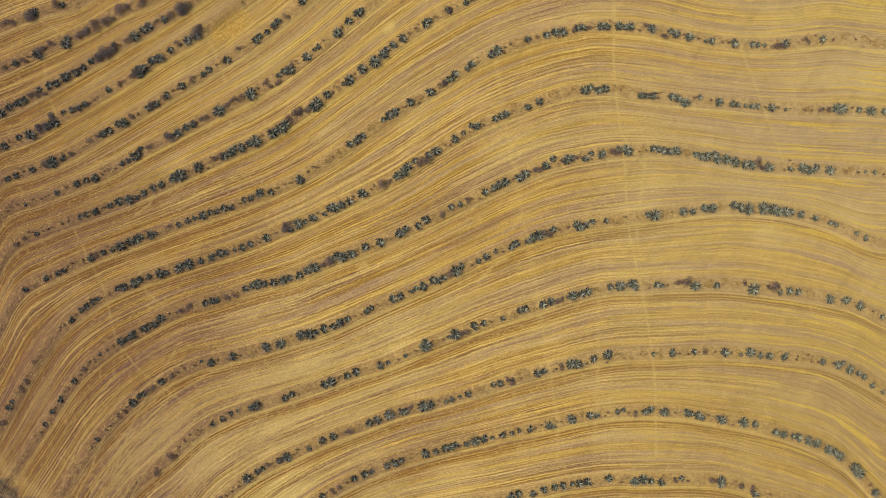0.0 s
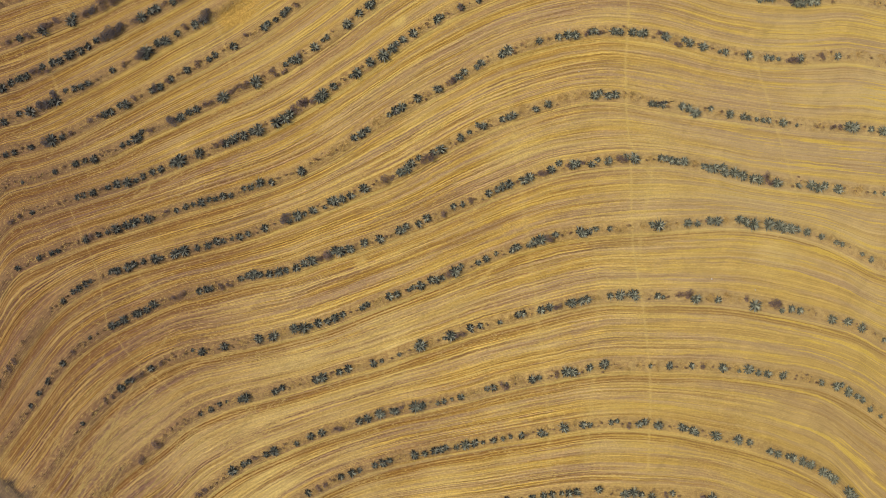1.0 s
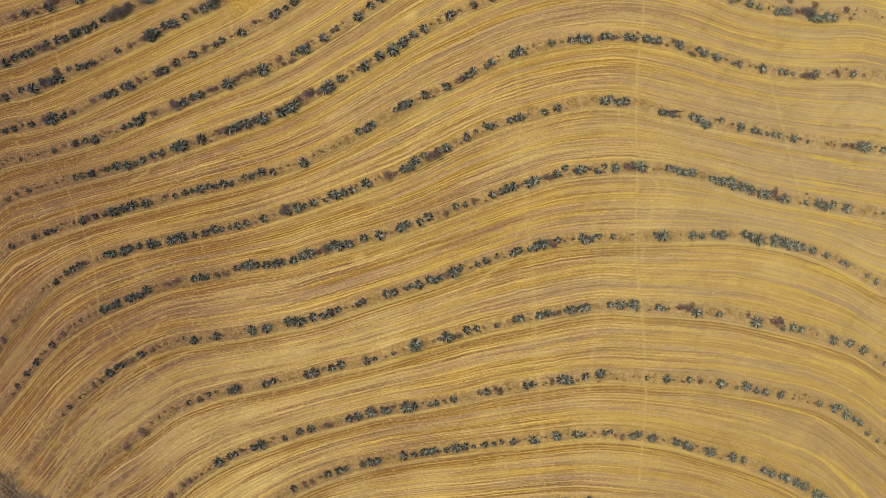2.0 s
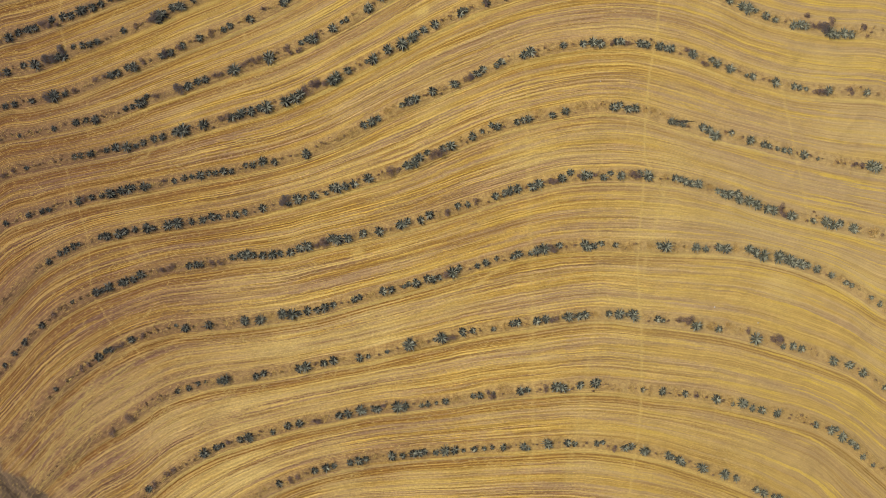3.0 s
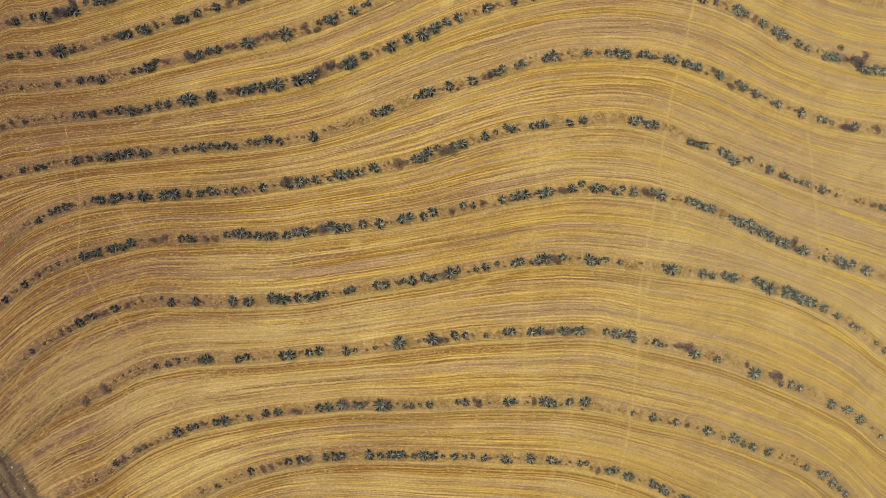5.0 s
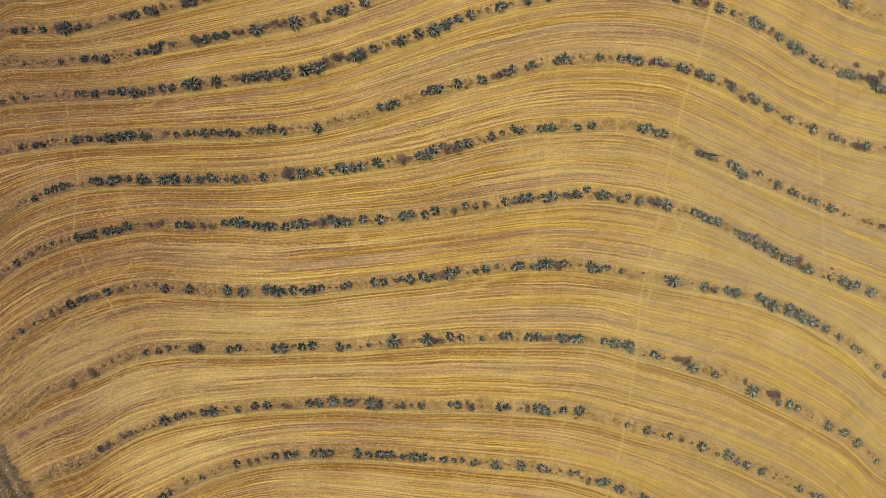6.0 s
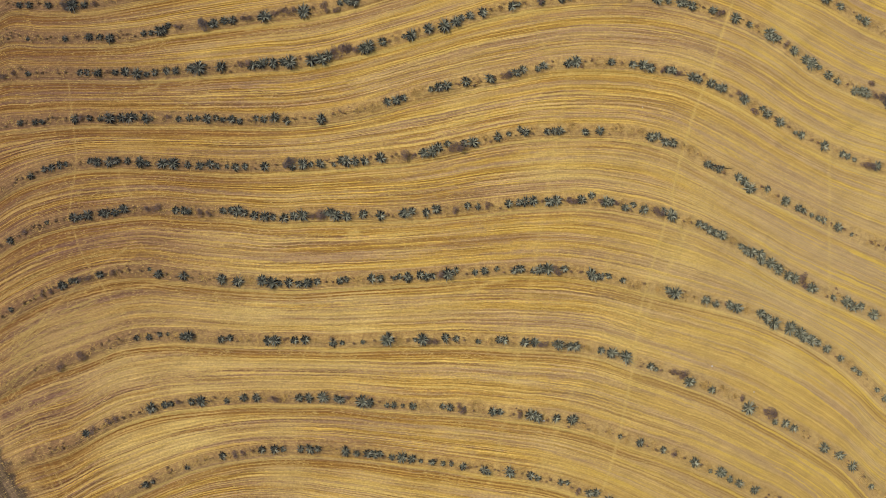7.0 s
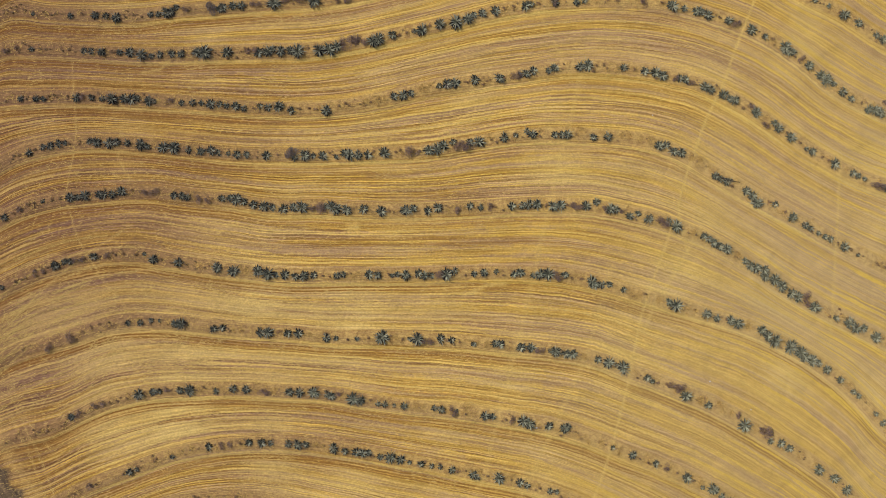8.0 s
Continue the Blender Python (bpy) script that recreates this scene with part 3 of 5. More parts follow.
contour_row(
    [-37.1, -31.2, -25.4, -19.5, -13.6, -7.7, -4.3, -2.4, -0.8, -0.2, 0.5, 0.8, 2, 2.9, 4.1, 5.6, 7.1, 8.6, 9.7, 10, 9.6, 8.5, 6.5, 4, 2.1, 0.5, -1.1, -2.7, -4.3, -5.9, -7.5],
    agaves=([(-66.2, -0.1, 0.88), (-64.7, 0.1, 1), (-63.2, 0, 1), (-63, 0.3, 0.67), (-60.5, -0.1, 1.17), (-55.7, 0.2, 0.83), (-52, -0.1, 1.5), (-51.1, -0.2, 1), (-50.1, -0, 1.5), (-48.2, 0, 1.33), (-47.6, -0.1, 1.33), (-46.4, -0.1, 1.33), (-45.2, 0.2, 1.5), (-38, -0.1, 1.17), (-36.9, 0, 1.33), (-36.1, -0.1, 1), (-31.4, 0.1, 1.17), (-30.3, 0.3, 1.17), (-29.4, 0.2, 1.67), (-28.4, 0.1, 1.17), (-27, -0.1, 1.5), (-25.5, -0, 1.67), (-24.3, -0.1, 1.17), (-22.8, -0.2, 1.5), (-21.4, 0, 1.33), (-20.3, 0.1, 1.83), (-17.4, 0.1, 1.17), (-16.3, 0.2, 1.67), (-15.6, -0.1, 1.67), (-14.2, -0.1, 1.67), (-11.9, 0.1, 1.5), (-9.4, -0.2, 1.5)],
            [(-6.4, -0, 1.17), (-6, 0, 1.67), (-5.1, 0.2, 1.33), (-3.1, -0.2, 1.25), (-1.8, 0.2, 1.5), (2.5, 0.2, 1.17), (4, 0, 1), (8.2, -0.1, 1.33), (9.6, 0, 1.17), (10.4, 0.1, 1.33), (11.5, 0.1, 1.67), (13.8, -0.2, 1.5), (14.8, -0.1, 1.67), (18.3, -0, 1.42), (19.6, 0.7, 1.33), (21.6, 0.1, 1.58), (22.4, 0.1, 1.33), (24.5, -0.4, 1.25), (25.5, 0.2, 1.08), (27.1, -0.2, 1.58), (29.9, 0.3, 1.17), (31.1, 0.1, 1.83), (35.1, 0.2, 1.17), (35.8, 0.2, 1.33), (36.6, 0, 1.5), (37.5, -0.1, 1.33), (38.6, 0.1, 1.67), (41.4, -0, 1.17), (42.2, -0.1, 1.5), (43, 0, 1.67), (44.2, 0.5, 1.5), (44.5, -0.2, 1.67)],
            [(46, 0.2, 1.83), (47.1, 0, 1.83), (48.6, -0.2, 1.5), (49.6, -0.1, 1.67), (52.2, -0.2, 1.67), (55.4, -0.2, 1), (57.3, 0, 1.83), (58.4, -0.2, 1.83), (59.4, 0.3, 1.33), (61.4, -0.1, 1.67), (66.8, -0, 0.7), (68.2, 0, 0.88)],),
    weeds=([(-67.2, -0.1, 0.7), (-64.2, 0.1, 0.67), (-62.2, 0.2, 0.83), (-61.7, 0.1, 0.83), (-59.5, -0.1, 0.83), (-58.7, 0.1, 1), (-57.7, 0.3, 0.83), (-56.8, 0.2, 0.67), (-54.5, 0, 0.67), (-53.5, 0, 0.67), (-43.9, 0.2, 0.83), (-42.2, -0, 1), (-40.8, 0.1, 1.17), (-34.7, -0.2, 1.17), (-33.3, -0.3, 1), (-19, -0.2, 1), (-17.6, -0.1, 1.5), (-13.1, 0.2, 0.83), (-8.5, -0, 0.83), (1, -0.3, 1.17), (5.2, -0, 1), (5.8, 0, 0.83), (7.1, -0.5, 0.5), (12.9, -0.1, 0.67), (15.7, -0, 0.67), (16.4, -0.1, 1), (17.1, -0.1, 1.33), (20.9, -0.1, 1), (23.3, 0.1, 1), (28.7, -0, 1.33), (29.7, -0, 1.17), (32.9, -0.2, 0.5)],
           [(34.1, -0, 0.5), (50.8, 0.5, 1.33), (51.2, -0.3, 1.17), (54.5, -0.4, 0.67), (55.7, 1.2, 0.67), (65.6, -0.1, 0.7), (69.4, -0.1, 0.7)],),
    shrubs=[],
    tufts=[(-0.4, -0.3, 0.5), (33.6, 0.1, 0.67), (40.2, 0.1, 1.17), (64.2, -0.1, 1.17), (64.9, 0.5, 0.83)])
contour_row(
    [-48.3, -42.4, -36.5, -30.6, -24.8, -18.9, -14.4, -11.3, -9.7, -9.4, -9.1, -8.5, -7.7, -6.3, -5.1, -3.8, -2.3, -1.1, -0.4, -0.6, -1, -1.4, -1.9, -3.1, -5.1, -8.1, -12.2, -13.8, -15.4, -17, -18.6],
    agaves=([(-58.8, 0.1, 0.83), (-52.3, -0, 1.33), (-51.9, -0.1, 1), (-51.1, 0.2, 1), (-50.4, -0, 1.17), (-47.2, 0, 1.33), (-40.4, 0.3, 0.67), (-39, -0.2, 1.5), (-35.5, -0, 1.5), (-30.1, -0, 1.67), (-27.8, -0.1, 1.67), (-24.5, 0.2, 1.67), (-23, 0, 2), (-21.9, -0.1, 1), (-20.7, -0, 1.5), (-19.3, -0.1, 1.33), (-18.1, -0, 1.67), (-16.8, 0.1, 1.17), (-13.6, 0, 1.25), (-12.8, 0.1, 1), (-9.3, 0, 1.42), (-8.1, 0, 1.33), (-6.1, 0, 0.75), (-5.4, 0.1, 0.92), (-4.3, 0, 1.5), (-2.6, 0.2, 1.33), (-1.7, -0.1, 1.33), (-0.8, -0.1, 1.17), (1.2, -0, 1.83), (2.2, 0.4, 1.17), (5, -0.1, 1.08), (6.3, -0, 1.33)],
            [(7.9, 0.2, 0.92), (10.4, -0.2, 1.17), (11.2, 0.1, 1.33), (13.1, -0.2, 1), (13.9, 0, 1.5), (15.1, 0.1, 1.83), (17.3, 0.2, 1.25), (21.2, 0, 1.67), (21.7, -0.3, 1.33), (22.6, 0, 1.17), (23.6, 0.3, 1.17), (25.7, 0.1, 1), (32.2, 0.2, 1.17), (33.3, -0, 1.92), (37.7, -0.1, 1.67), (39.2, -0.2, 1.17), (41.1, 0.1, 1.33), (42.1, -0, 1.83), (45.6, 0.3, 1.67), (46.6, -0.1, 1.5), (47.7, -0.2, 2), (50, 0, 2), (51.5, -0, 2), (52.2, -0.2, 1.83), (53.2, -0.1, 1.67), (54.2, 0.1, 1.17), (55.6, 0.1, 1.42), (57.7, 0.1, 1.25), (59.8, 0, 1), (60.6, 0.1, 1), (63.4, 0.2, 0.83), (64.7, 0.1, 1)],),
    weeds=([(-59.9, -0.1, 0.67), (-57.2, -0, 0.67), (-56.4, -0.1, 0.67), (-55.8, -0.2, 0.75), (-54.7, -0.1, 1), (-53.8, -0.1, 1), (-53.3, 0.2, 0.67), (-49.7, 0, 1), (-48.8, -0, 1), (-46.4, -0.1, 0.83), (-45.4, -0.1, 1), (-44.3, -0, 0.67), (-43.3, 0.2, 0.83), (-41.6, 0.1, 0.67), (-37.9, 0, 0.67), (-36.5, -0.2, 0.67), (-34.4, -0.1, 0.67), (-15.6, 0.1, 0.67), (-14.6, -0.1, 0.5), (-6.7, 0.1, 0.67), (0.3, -0.1, 1.17), (3.7, -0.2, 0.67), (9, -0.3, 0.5), (16.1, -0.1, 1.5), (18.3, -0.1, 0.67), (19.6, 0.1, 0.83), (28.7, 0.4, 0.83), (40.6, 0.1, 0.67), (56.9, -0.2, 0.5)],),
    shrubs=[],
    tufts=[(-32.9, -0.1, 0.67), (-26.2, -0, 0.83), (-11.4, -0.1, 0.67), (-10.8, 0, 0.67), (27, -0.2, 1.17), (28, -0.2, 1.17), (30.8, -0, 0.67), (36.2, -0, 0.5), (43.7, 0.1, 1)])
contour_row(
    [-59.5, -53.6, -47.7, -41.8, -35.9, -30, -25.6, -22.5, -19.3, -18, -17.4, -16.8, -15.9, -15.2, -14, -13, -12.1, -11.5, -10.9, -10.8, -11.7, -12.7, -14, -15.9, -18, -20.6, -24.8, -26.4, -28, -29.6, -31.2],
    agaves=([(-40.7, -0.2, 0.92), (-39, -0.2, 1.08), (-37.6, 0.2, 1), (-36.4, 0.2, 0.67), (-34.2, -0, 1.17), (-33.4, 0, 1.67), (-28.9, -0.2, 1.33), (-27.8, 0.1, 1.17), (-22.4, -0.1, 1.5), (-21.4, -0, 1.67), (-18.7, -0, 1.33), (-17.2, 0.1, 1.5), (-13.3, -0.1, 1.25), (-12, -0.1, 0.83), (-9.1, -0.1, 0.75), (-6, -0, 1.67), (-5.7, 0.2, 2), (-1.9, -0, 0.83), (-0.9, 0.1, 1.75), (2.3, 0.2, 1.42), (3.8, 0.1, 1.17), (6.9, -0.2, 0.92), (9.8, 0.2, 1.17), (10.5, 0.2, 1.33), (13.4, -0, 1.5), (14.8, 0.1, 1.5), (17.5, 0, 0.83), (18.2, 0, 1.83), (19.7, -0.1, 1.5), (20.6, 0, 1.5), (24.2, -0, 1.17), (25.8, 0.1, 1.67)],
            [(27, 0.1, 0.83), (27.9, 0.1, 2), (31.4, 0, 1.33), (32.2, -0.2, 0.83), (37.2, -0.3, 1.83), (40.5, -0.3, 1.17), (46, -0.4, 1.92), (50, -0.4, 1), (51.4, 0, 1.33), (52.7, 0, 1.25), (57.3, -0.2, 1.5), (59.6, 0.1, 1.5), (61.6, 0.2, 1.42), (64.7, 0.1, 1)],),
    weeds=([(-50.7, -0.9, 1.17), (-48.1, -0.1, 1.33), (-46.6, 0.1, 0.83), (-45.6, 0.5, 0.83), (-44.5, 0.5, 0.67), (-43.3, 0.3, 0.5), (-32.7, -0, 0.67), (-20.1, 0.2, 0.83), (-19.7, 0.3, 0.67), (-10.4, -0.2, 0.5), (-7.5, -0, 0.67), (-2.9, -0, 0.67), (0, -0.1, 1), (1, -0.2, 1), (3.2, 0.1, 0.67), (5, -0.1, 0.5), (16.1, -0, 1.33), (30.1, -0.5, 0.5), (33, -0.1, 0.83), (34.1, 0.1, 0.83), (34.6, 0, 0.67), (35.1, 0.3, 1.17), (36.2, 0.3, 1.5), (44.9, 0.4, 1), (48.5, 0.2, 1), (49.1, 0.4, 1.67), (63.4, 0.4, 0.67)],),
    shrubs=[],
    tufts=[(-26.2, -0, 0.67), (-25.1, 0.1, 0.83), (-15.6, -0, 0.67), (-4, -0, 1.17), (8.7, -0, 1), (12.1, -0.3, 0.83), (22.3, -0, 0.67), (39.4, -0.1, 1.17), (42, 0.4, 1), (43.9, 0.1, 0.67)])
contour_row(
    [-72.4, -66.5, -60.6, -54.7, -48.9, -43, -38.5, -35.4, -30.9, -28, -26.3, -25, -24.1, -23.2, -22.9, -22.5, -21.8, -21.5, -21.3, -21.6, -22.6, -23.5, -24.9, -26.7, -28.6, -32.5, -38, -39.6, -41.2, -42.8, -44.4],
    agaves=([(-45.7, 0.3, 1.17), (-37.2, 0.1, 1.67), (-35.3, -0, 1.17), (-34.5, 0, 1), (-31.7, -0, 1.17), (-30.4, -0.1, 1.67), (-26.8, -0.3, 1), (-24.5, 0.1, 1.33), (-22.7, 0, 1.33), (-16.8, -0, 1.33), (-15.4, 0, 1.5), (-13.4, 0.1, 1.83), (-11.6, -0, 1), (-11, -0.1, 1.33), (-7.9, -0.1, 2.08), (-6.8, 0, 1.33), (-4.4, -0.2, 0.92), (-3.5, -0.1, 1), (-2.2, -0.1, 0.67), (-0.8, -0, 1.25), (3.4, 0.1, 1), (4.4, 0, 1.17), (6.4, 0, 0.67), (10.5, -0.1, 1.33), (11.5, -0, 1.17), (15.8, 0.1, 1.67), (16.7, -0.1, 1.67), (19.4, 0.1, 1.33), (21.6, 0.3, 1.5), (22, 0.6, 1.17), (28.7, -0, 0.83), (31.6, 0.1, 1.25)],
            [(35, 0, 1.08), (39.6, -0.1, 1.5), (42, -0.3, 0.83), (43.4, 0.2, 1.67), (43.9, 0.2, 1.17), (44.9, -0.2, 1.17), (46.3, -0.2, 1.33), (48.6, -0, 1.42), (54.2, -0.2, 1.08), (56.4, 0.1, 1.5), (57.3, 0.8, 1), (58.1, 0.2, 1.67), (59.4, 0.2, 1.17), (60.1, 0.1, 1.17), (61.1, -0.6, 1), (62.5, -0.5, 0.83)],),
    weeds=([(-48.7, -0.2, 0.83), (-44.9, 0.2, 1), (-44.1, -0.1, 0.5), (-43, 0.2, 1), (-42, 0.1, 1), (-41, -0.1, 0.83), (-40, -0.2, 0.83), (-38.7, -0.2, 0.67), (-33.5, 0.2, 1), (-29.4, -0.1, 0.67), (-28.7, 0.4, 0.67), (-20.6, -0.1, 1), (-19.8, -0.2, 1), (-10, 0.4, 1), (-5.6, 0.2, 0.67), (5.8, 0.2, 1), (6.2, -0.3, 1.17), (7.7, -0.2, 0.67), (13.3, 0, 0.83), (14.2, -0, 1), (18.2, -0.4, 0.58), (21.3, -0.8, 0.5), (32.7, -0.1, 0.5), (33.9, -0.3, 0.67), (36.6, 0.1, 1), (38.1, 0, 0.5), (40.6, -0, 0.83), (50.4, -0.4, 0.67), (50.6, 0.2, 0.67), (52.2, 0.5, 0.67), (52.5, -0.5, 0.42), (53.5, -0.4, 0.67)],
           [(55.8, 0.2, 0.83), (63.7, 0.3, 0.83)],),
    shrubs=[],
    tufts=[(-18.9, -0.2, 0.83), (0.8, 0.1, 0.67), (1.7, 0.2, 0.67), (7.7, 0.5, 1), (23.6, -0.4, 0.5), (25.2, -0.5, 0.67), (27.1, 0.1, 0.83), (29.8, -0.4, 0.67), (41.8, -0.1, 1.17)])
contour_row(
    [-84.3, -78.4, -72.5, -66.6, -60.7, -54.9, -50.4, -47.3, -42.8, -38.8, -35.2, -32.9, -31.4, -30.5, -30.1, -30, -29.9, -29.8, -29.8, -30.5, -31.9, -34.1, -36.5, -39.6, -44.1, -53.3, -58.8, -60.4, -62, -63.6, -65.2],
    agaves=([(-36.3, -0.3, 1.1), (-35.4, -0.3, 0.79), (-30.9, -0.3, 0.92), (-26.2, -0, 1.17), (-20.9, 0.1, 1.33), (-19.1, -0, 1.5), (-17.9, 0, 1), (-15.5, 0, 1.17), (-14.2, 0, 1.5), (-13.1, 0.1, 1.17), (-9.2, 0, 1.5), (-7.6, -0.2, 1.08), (-6, -0.1, 1.33), (-5.1, -0.1, 1.33), (-4.3, 0.1, 1.17), (-2.6, -0.1, 1.17), (-1.2, 0.1, 1.83), (0.2, 0.1, 1.33), (1.5, -0.1, 0.83), (3.1, 0, 1.17), (4.6, -0, 0.92), (5.8, 0.1, 0.83), (7.5, -0, 1.17), (10.5, -0.1, 1.33), (11.1, -0.4, 1), (14.1, 0.1, 1.67), (17.1, 0, 1.33), (18.1, -0.1, 1), (21.4, 0.1, 1), (22.3, 0.3, 1), (25.6, -0.1, 1.33), (26.6, 0.3, 1.33)],
            [(28.5, 0, 1.67), (32, 0.2, 1.33), (32.6, 0.1, 1), (33.6, -0, 1.5), (34.1, -0.2, 1.17), (36.9, 0, 1.83), (40.2, 0.1, 1.83), (42, 0.2, 1.17), (44.8, -0.3, 1.41), (45.9, -0.3, 1.59), (47.4, -0.1, 1.06), (48.2, -0, 1.41), (49.6, 0.1, 1.59), (50.7, 0.2, 1.59), (52.4, 0, 1.59), (53.2, 0.2, 1.41), (53.9, 0.1, 1.59), (55.9, 0.5, 1.94), (56.2, 0.2, 1.94), (58.1, -0, 1.59)],),
    weeds=([(-41.3, -0, 1.1), (-40.5, -0.1, 0.63), (-37, -0.3, 0.79), (-33.7, 0.8, 0.83), (-33.1, 0.3, 0.63), (-24.5, -0.1, 1), (-23.5, 0, 1), (-22.1, 0.1, 0.83), (-3.6, -0.2, 0.42), (8.3, -0, 0.83), (9.2, 0.2, 0.83), (12.5, 0.1, 0.5), (19.9, -0, 0.58), (23.1, -0.2, 0.83), (24.1, -0.5, 1), (30.2, -0, 0.5), (35.2, 0.3, 0.83), (38.6, -0.5, 0.67), (57.7, 0.7, 0.88)],),
    shrubs=[],
    tufts=[(-28.5, 0.2, 0.67), (-11.7, 0.1, 0.67), (-10.7, -0, 0.67), (11.2, 0.3, 1), (15.8, 0.4, 0.83)])
contour_row(
    [-91.6, -85.7, -79.8, -74, -68.1, -62.2, -57.7, -54.6, -50.1, -46.2, -42.5, -40.2, -39.2, -38.9, -39.1, -39.5, -39.6, -39.6, -40.2, -41.5, -42.6, -44.4, -47.5, -50.5, -55.1, -64.2, -69.8, -71.4, -73, -74.6, -76.2],
    agaves=([(2.5, -0, 1.41), (3.7, 0.1, 1.41), (5.9, -0.2, 1.23), (7.7, 0, 1.41), (9.5, 0.1, 1.32), (10.8, -0, 1.23), (12.2, -0, 1.06), (13.3, -0.1, 1.41), (14.6, 0, 1.41), (17.9, 0.3, 1.41), (21.8, -0.2, 1.59), (23.2, 0.2, 1.76), (24.3, -0.1, 1.23), (25.9, -0.3, 1.41), (29, 0.2, 1.06), (34.9, -0, 1.76), (39.8, -0.6, 1.32)],),
    weeds=([(-26.8, 0.3, 0.79), (-21.1, -0, 0.79), (19.8, -0.3, 0.7), (28.1, -0.1, 1.06), (30, -0.2, 0.88), (33.7, 0.2, 1.06), (37.8, -0.1, 1.06), (39.4, 0.2, 1.06), (42, 0.1, 0.88)],),
    shrubs=[],
    tufts=[])


def line_y(line, x):
    """y of a row and its slope at x (a smooth curve through the given places)."""
    m = np.gradient(line, STEP)
    t = (np.clip(x, WEST, -WEST - 0.01) - WEST) / STEP
    k = np.floor(t).astype(int)
    t = t - k
    y = (2 * t**3 - 3 * t**2 + 1) * line[k] + (t**3 - 2 * t**2 + t) * STEP * m[k] + (3 * t**2 - 2 * t**3) * line[k + 1] + (t**3 - t**2) * STEP * m[k + 1]
    return y, m[k] * (1 - t) + m[k + 1] * t


# ---- ground ----
LANE = ((-82.0, -12.0), (-74.9, -20.4), (-71.4, -24.9), (-66.8, -29.5), (-60.4, -33.8), (-57.0, -38.3), (-54.2, -41.9), (-49.8, -45.8), (-40.0, -58.0))
CROSSINGS = (                # straw trodden flat where the tractor crossed the rows: half width, strength, way
    (0.17, 0.75, ((36.5, 52.0), (35.4, 42.4), (34.3, 35.8), (33.5, 30.0), (32.2, 24.9), (31.2, 18.0), (30.8, 12.0), (33.5, 6.0))),
    (0.3, 0.35, ((34.6, 10.5), (32.6, 4.0), (30.6, -1.5), (29.6, -6.0))),
    (0.17, 0.65, ((30.6, 9.3), (29.8, 3.6), (28.9, -3.8), (29.0, -13.4), (28.7, -22.3), (27.9, -28.1), (26.0, -38.0))),
    (0.4, 0.22, ((14.0, 30.0), (13.3, 12.0), (13.0, -8.0), (12.0, -30.0), (9.5, -42.0))),
    (0.4, 0.25, ((23.5, 2.0), (22.4, -11.6), (18.8, -27.0), (16.6, -35.6))),
    (0.13, 0.4, ((-55.8, 15.0), (-54.2, 9.0), (-53.0, 4.5), (-52.8, -4.0), (-50.0, -9.0), (-45.0, -14.5), (-41.5, -17.0))),
    (0.18, 0.45, ((-54.9, 42.7), (-55.6, 37.0), (-55.0, 33.7), (-54.7, 31.4))),
    (0.18, 0.4, ((-56.6, 49.8), (-53.9, 47.5), (-51.1, 44.9))),
    (0.2, 0.4, ((-31.0, 45.4), (-30.3, 42.1), (-28.8, 38.2), (-27.9, 32.2))),
    (0.18, 0.4, ((-47.2, 8.0), (-46.8, 3.0), (-44.5, 0.4))),
    (0.18, 0.28, ((-5.0, 17.0), (0.0, 14.5))),
    (0.16, 0.5, ((51.5, 24.0), (52.5, 17.5), (53.4, 11.4), (54.4, 5.0), (55.4, -2.0))),
    (0.2, 0.3, ((7.0, 34.0), (12.5, 27.0))),
    (0.3, 0.6, ((4.3, -5.9), (5.6, -5.0), (7.0, -3.9), (9.5, -3.2))),
    (0.2, 0.6, ((-46.0, 15.2), (-43.6, 16.2), (-42.5, 17.6))),
    (0.7, 0.85, ((-1.7, 35.3), (-0.9, 35.9))),
    (0.6, 0.6, ((-13.2, 0.0), (-12.4, 0.3))),
    (0.2, 0.3, ((-66.0, -18.0), (-62.5, -24.0), (-57.0, -31.0), (-50.0, -40.5), (-44.0, -50.0))),
    (0.2, 0.3, ((-64.6, -18.0), (-61.0, -24.0), (-55.6, -31.0), (-48.6, -40.5), (-42.6, -50.0))),
    (0.18, 0.3, ((-66.0, -22.0), (-58.0, -24.0), (-50.0, -21.0), (-43.0, -17.0))),
    (0.18, 0.3, ((-62.0, -30.0), (-54.0, -33.0), (-46.0, -32.0), (-38.0, -28.0))),
    (0.18, 0.28, ((-58.0, -26.0), (-52.0, -35.0), (-45.0, -41.0))),
    (0.18, 0.28, ((-64.0, -24.0), (-60.0, -15.0), (-54.0, -8.0))),
    (0.18, 0.28, ((-63.0, -21.0), (-57.0, -18.0), (-49.0, -17.5))),
    (0.18, 0.28, ((-60.0, -33.0), (-53.0, -29.0), (-48.0, -23.0))),
)

TURNS = []                   # arcs of the wheels on the headland, from the lane into the strips
_rng = random.Random(41)
for _ in range(30):
    x, y = _rng.uniform(-66, -56), _rng.uniform(-36, -22)
    heading, bend, way = _rng.uniform(0.75, 1.2), _rng.uniform(-0.05, -0.015), []
    for _ in range(_rng.randrange(10, 22)):
        way.append((x, y))
        heading += bend
        x, y = x + 1.3 * math.cos(heading), y + 1.3 * math.sin(heading)
    TURNS.append((0.17, _rng.uniform(0.35, 0.65), way))


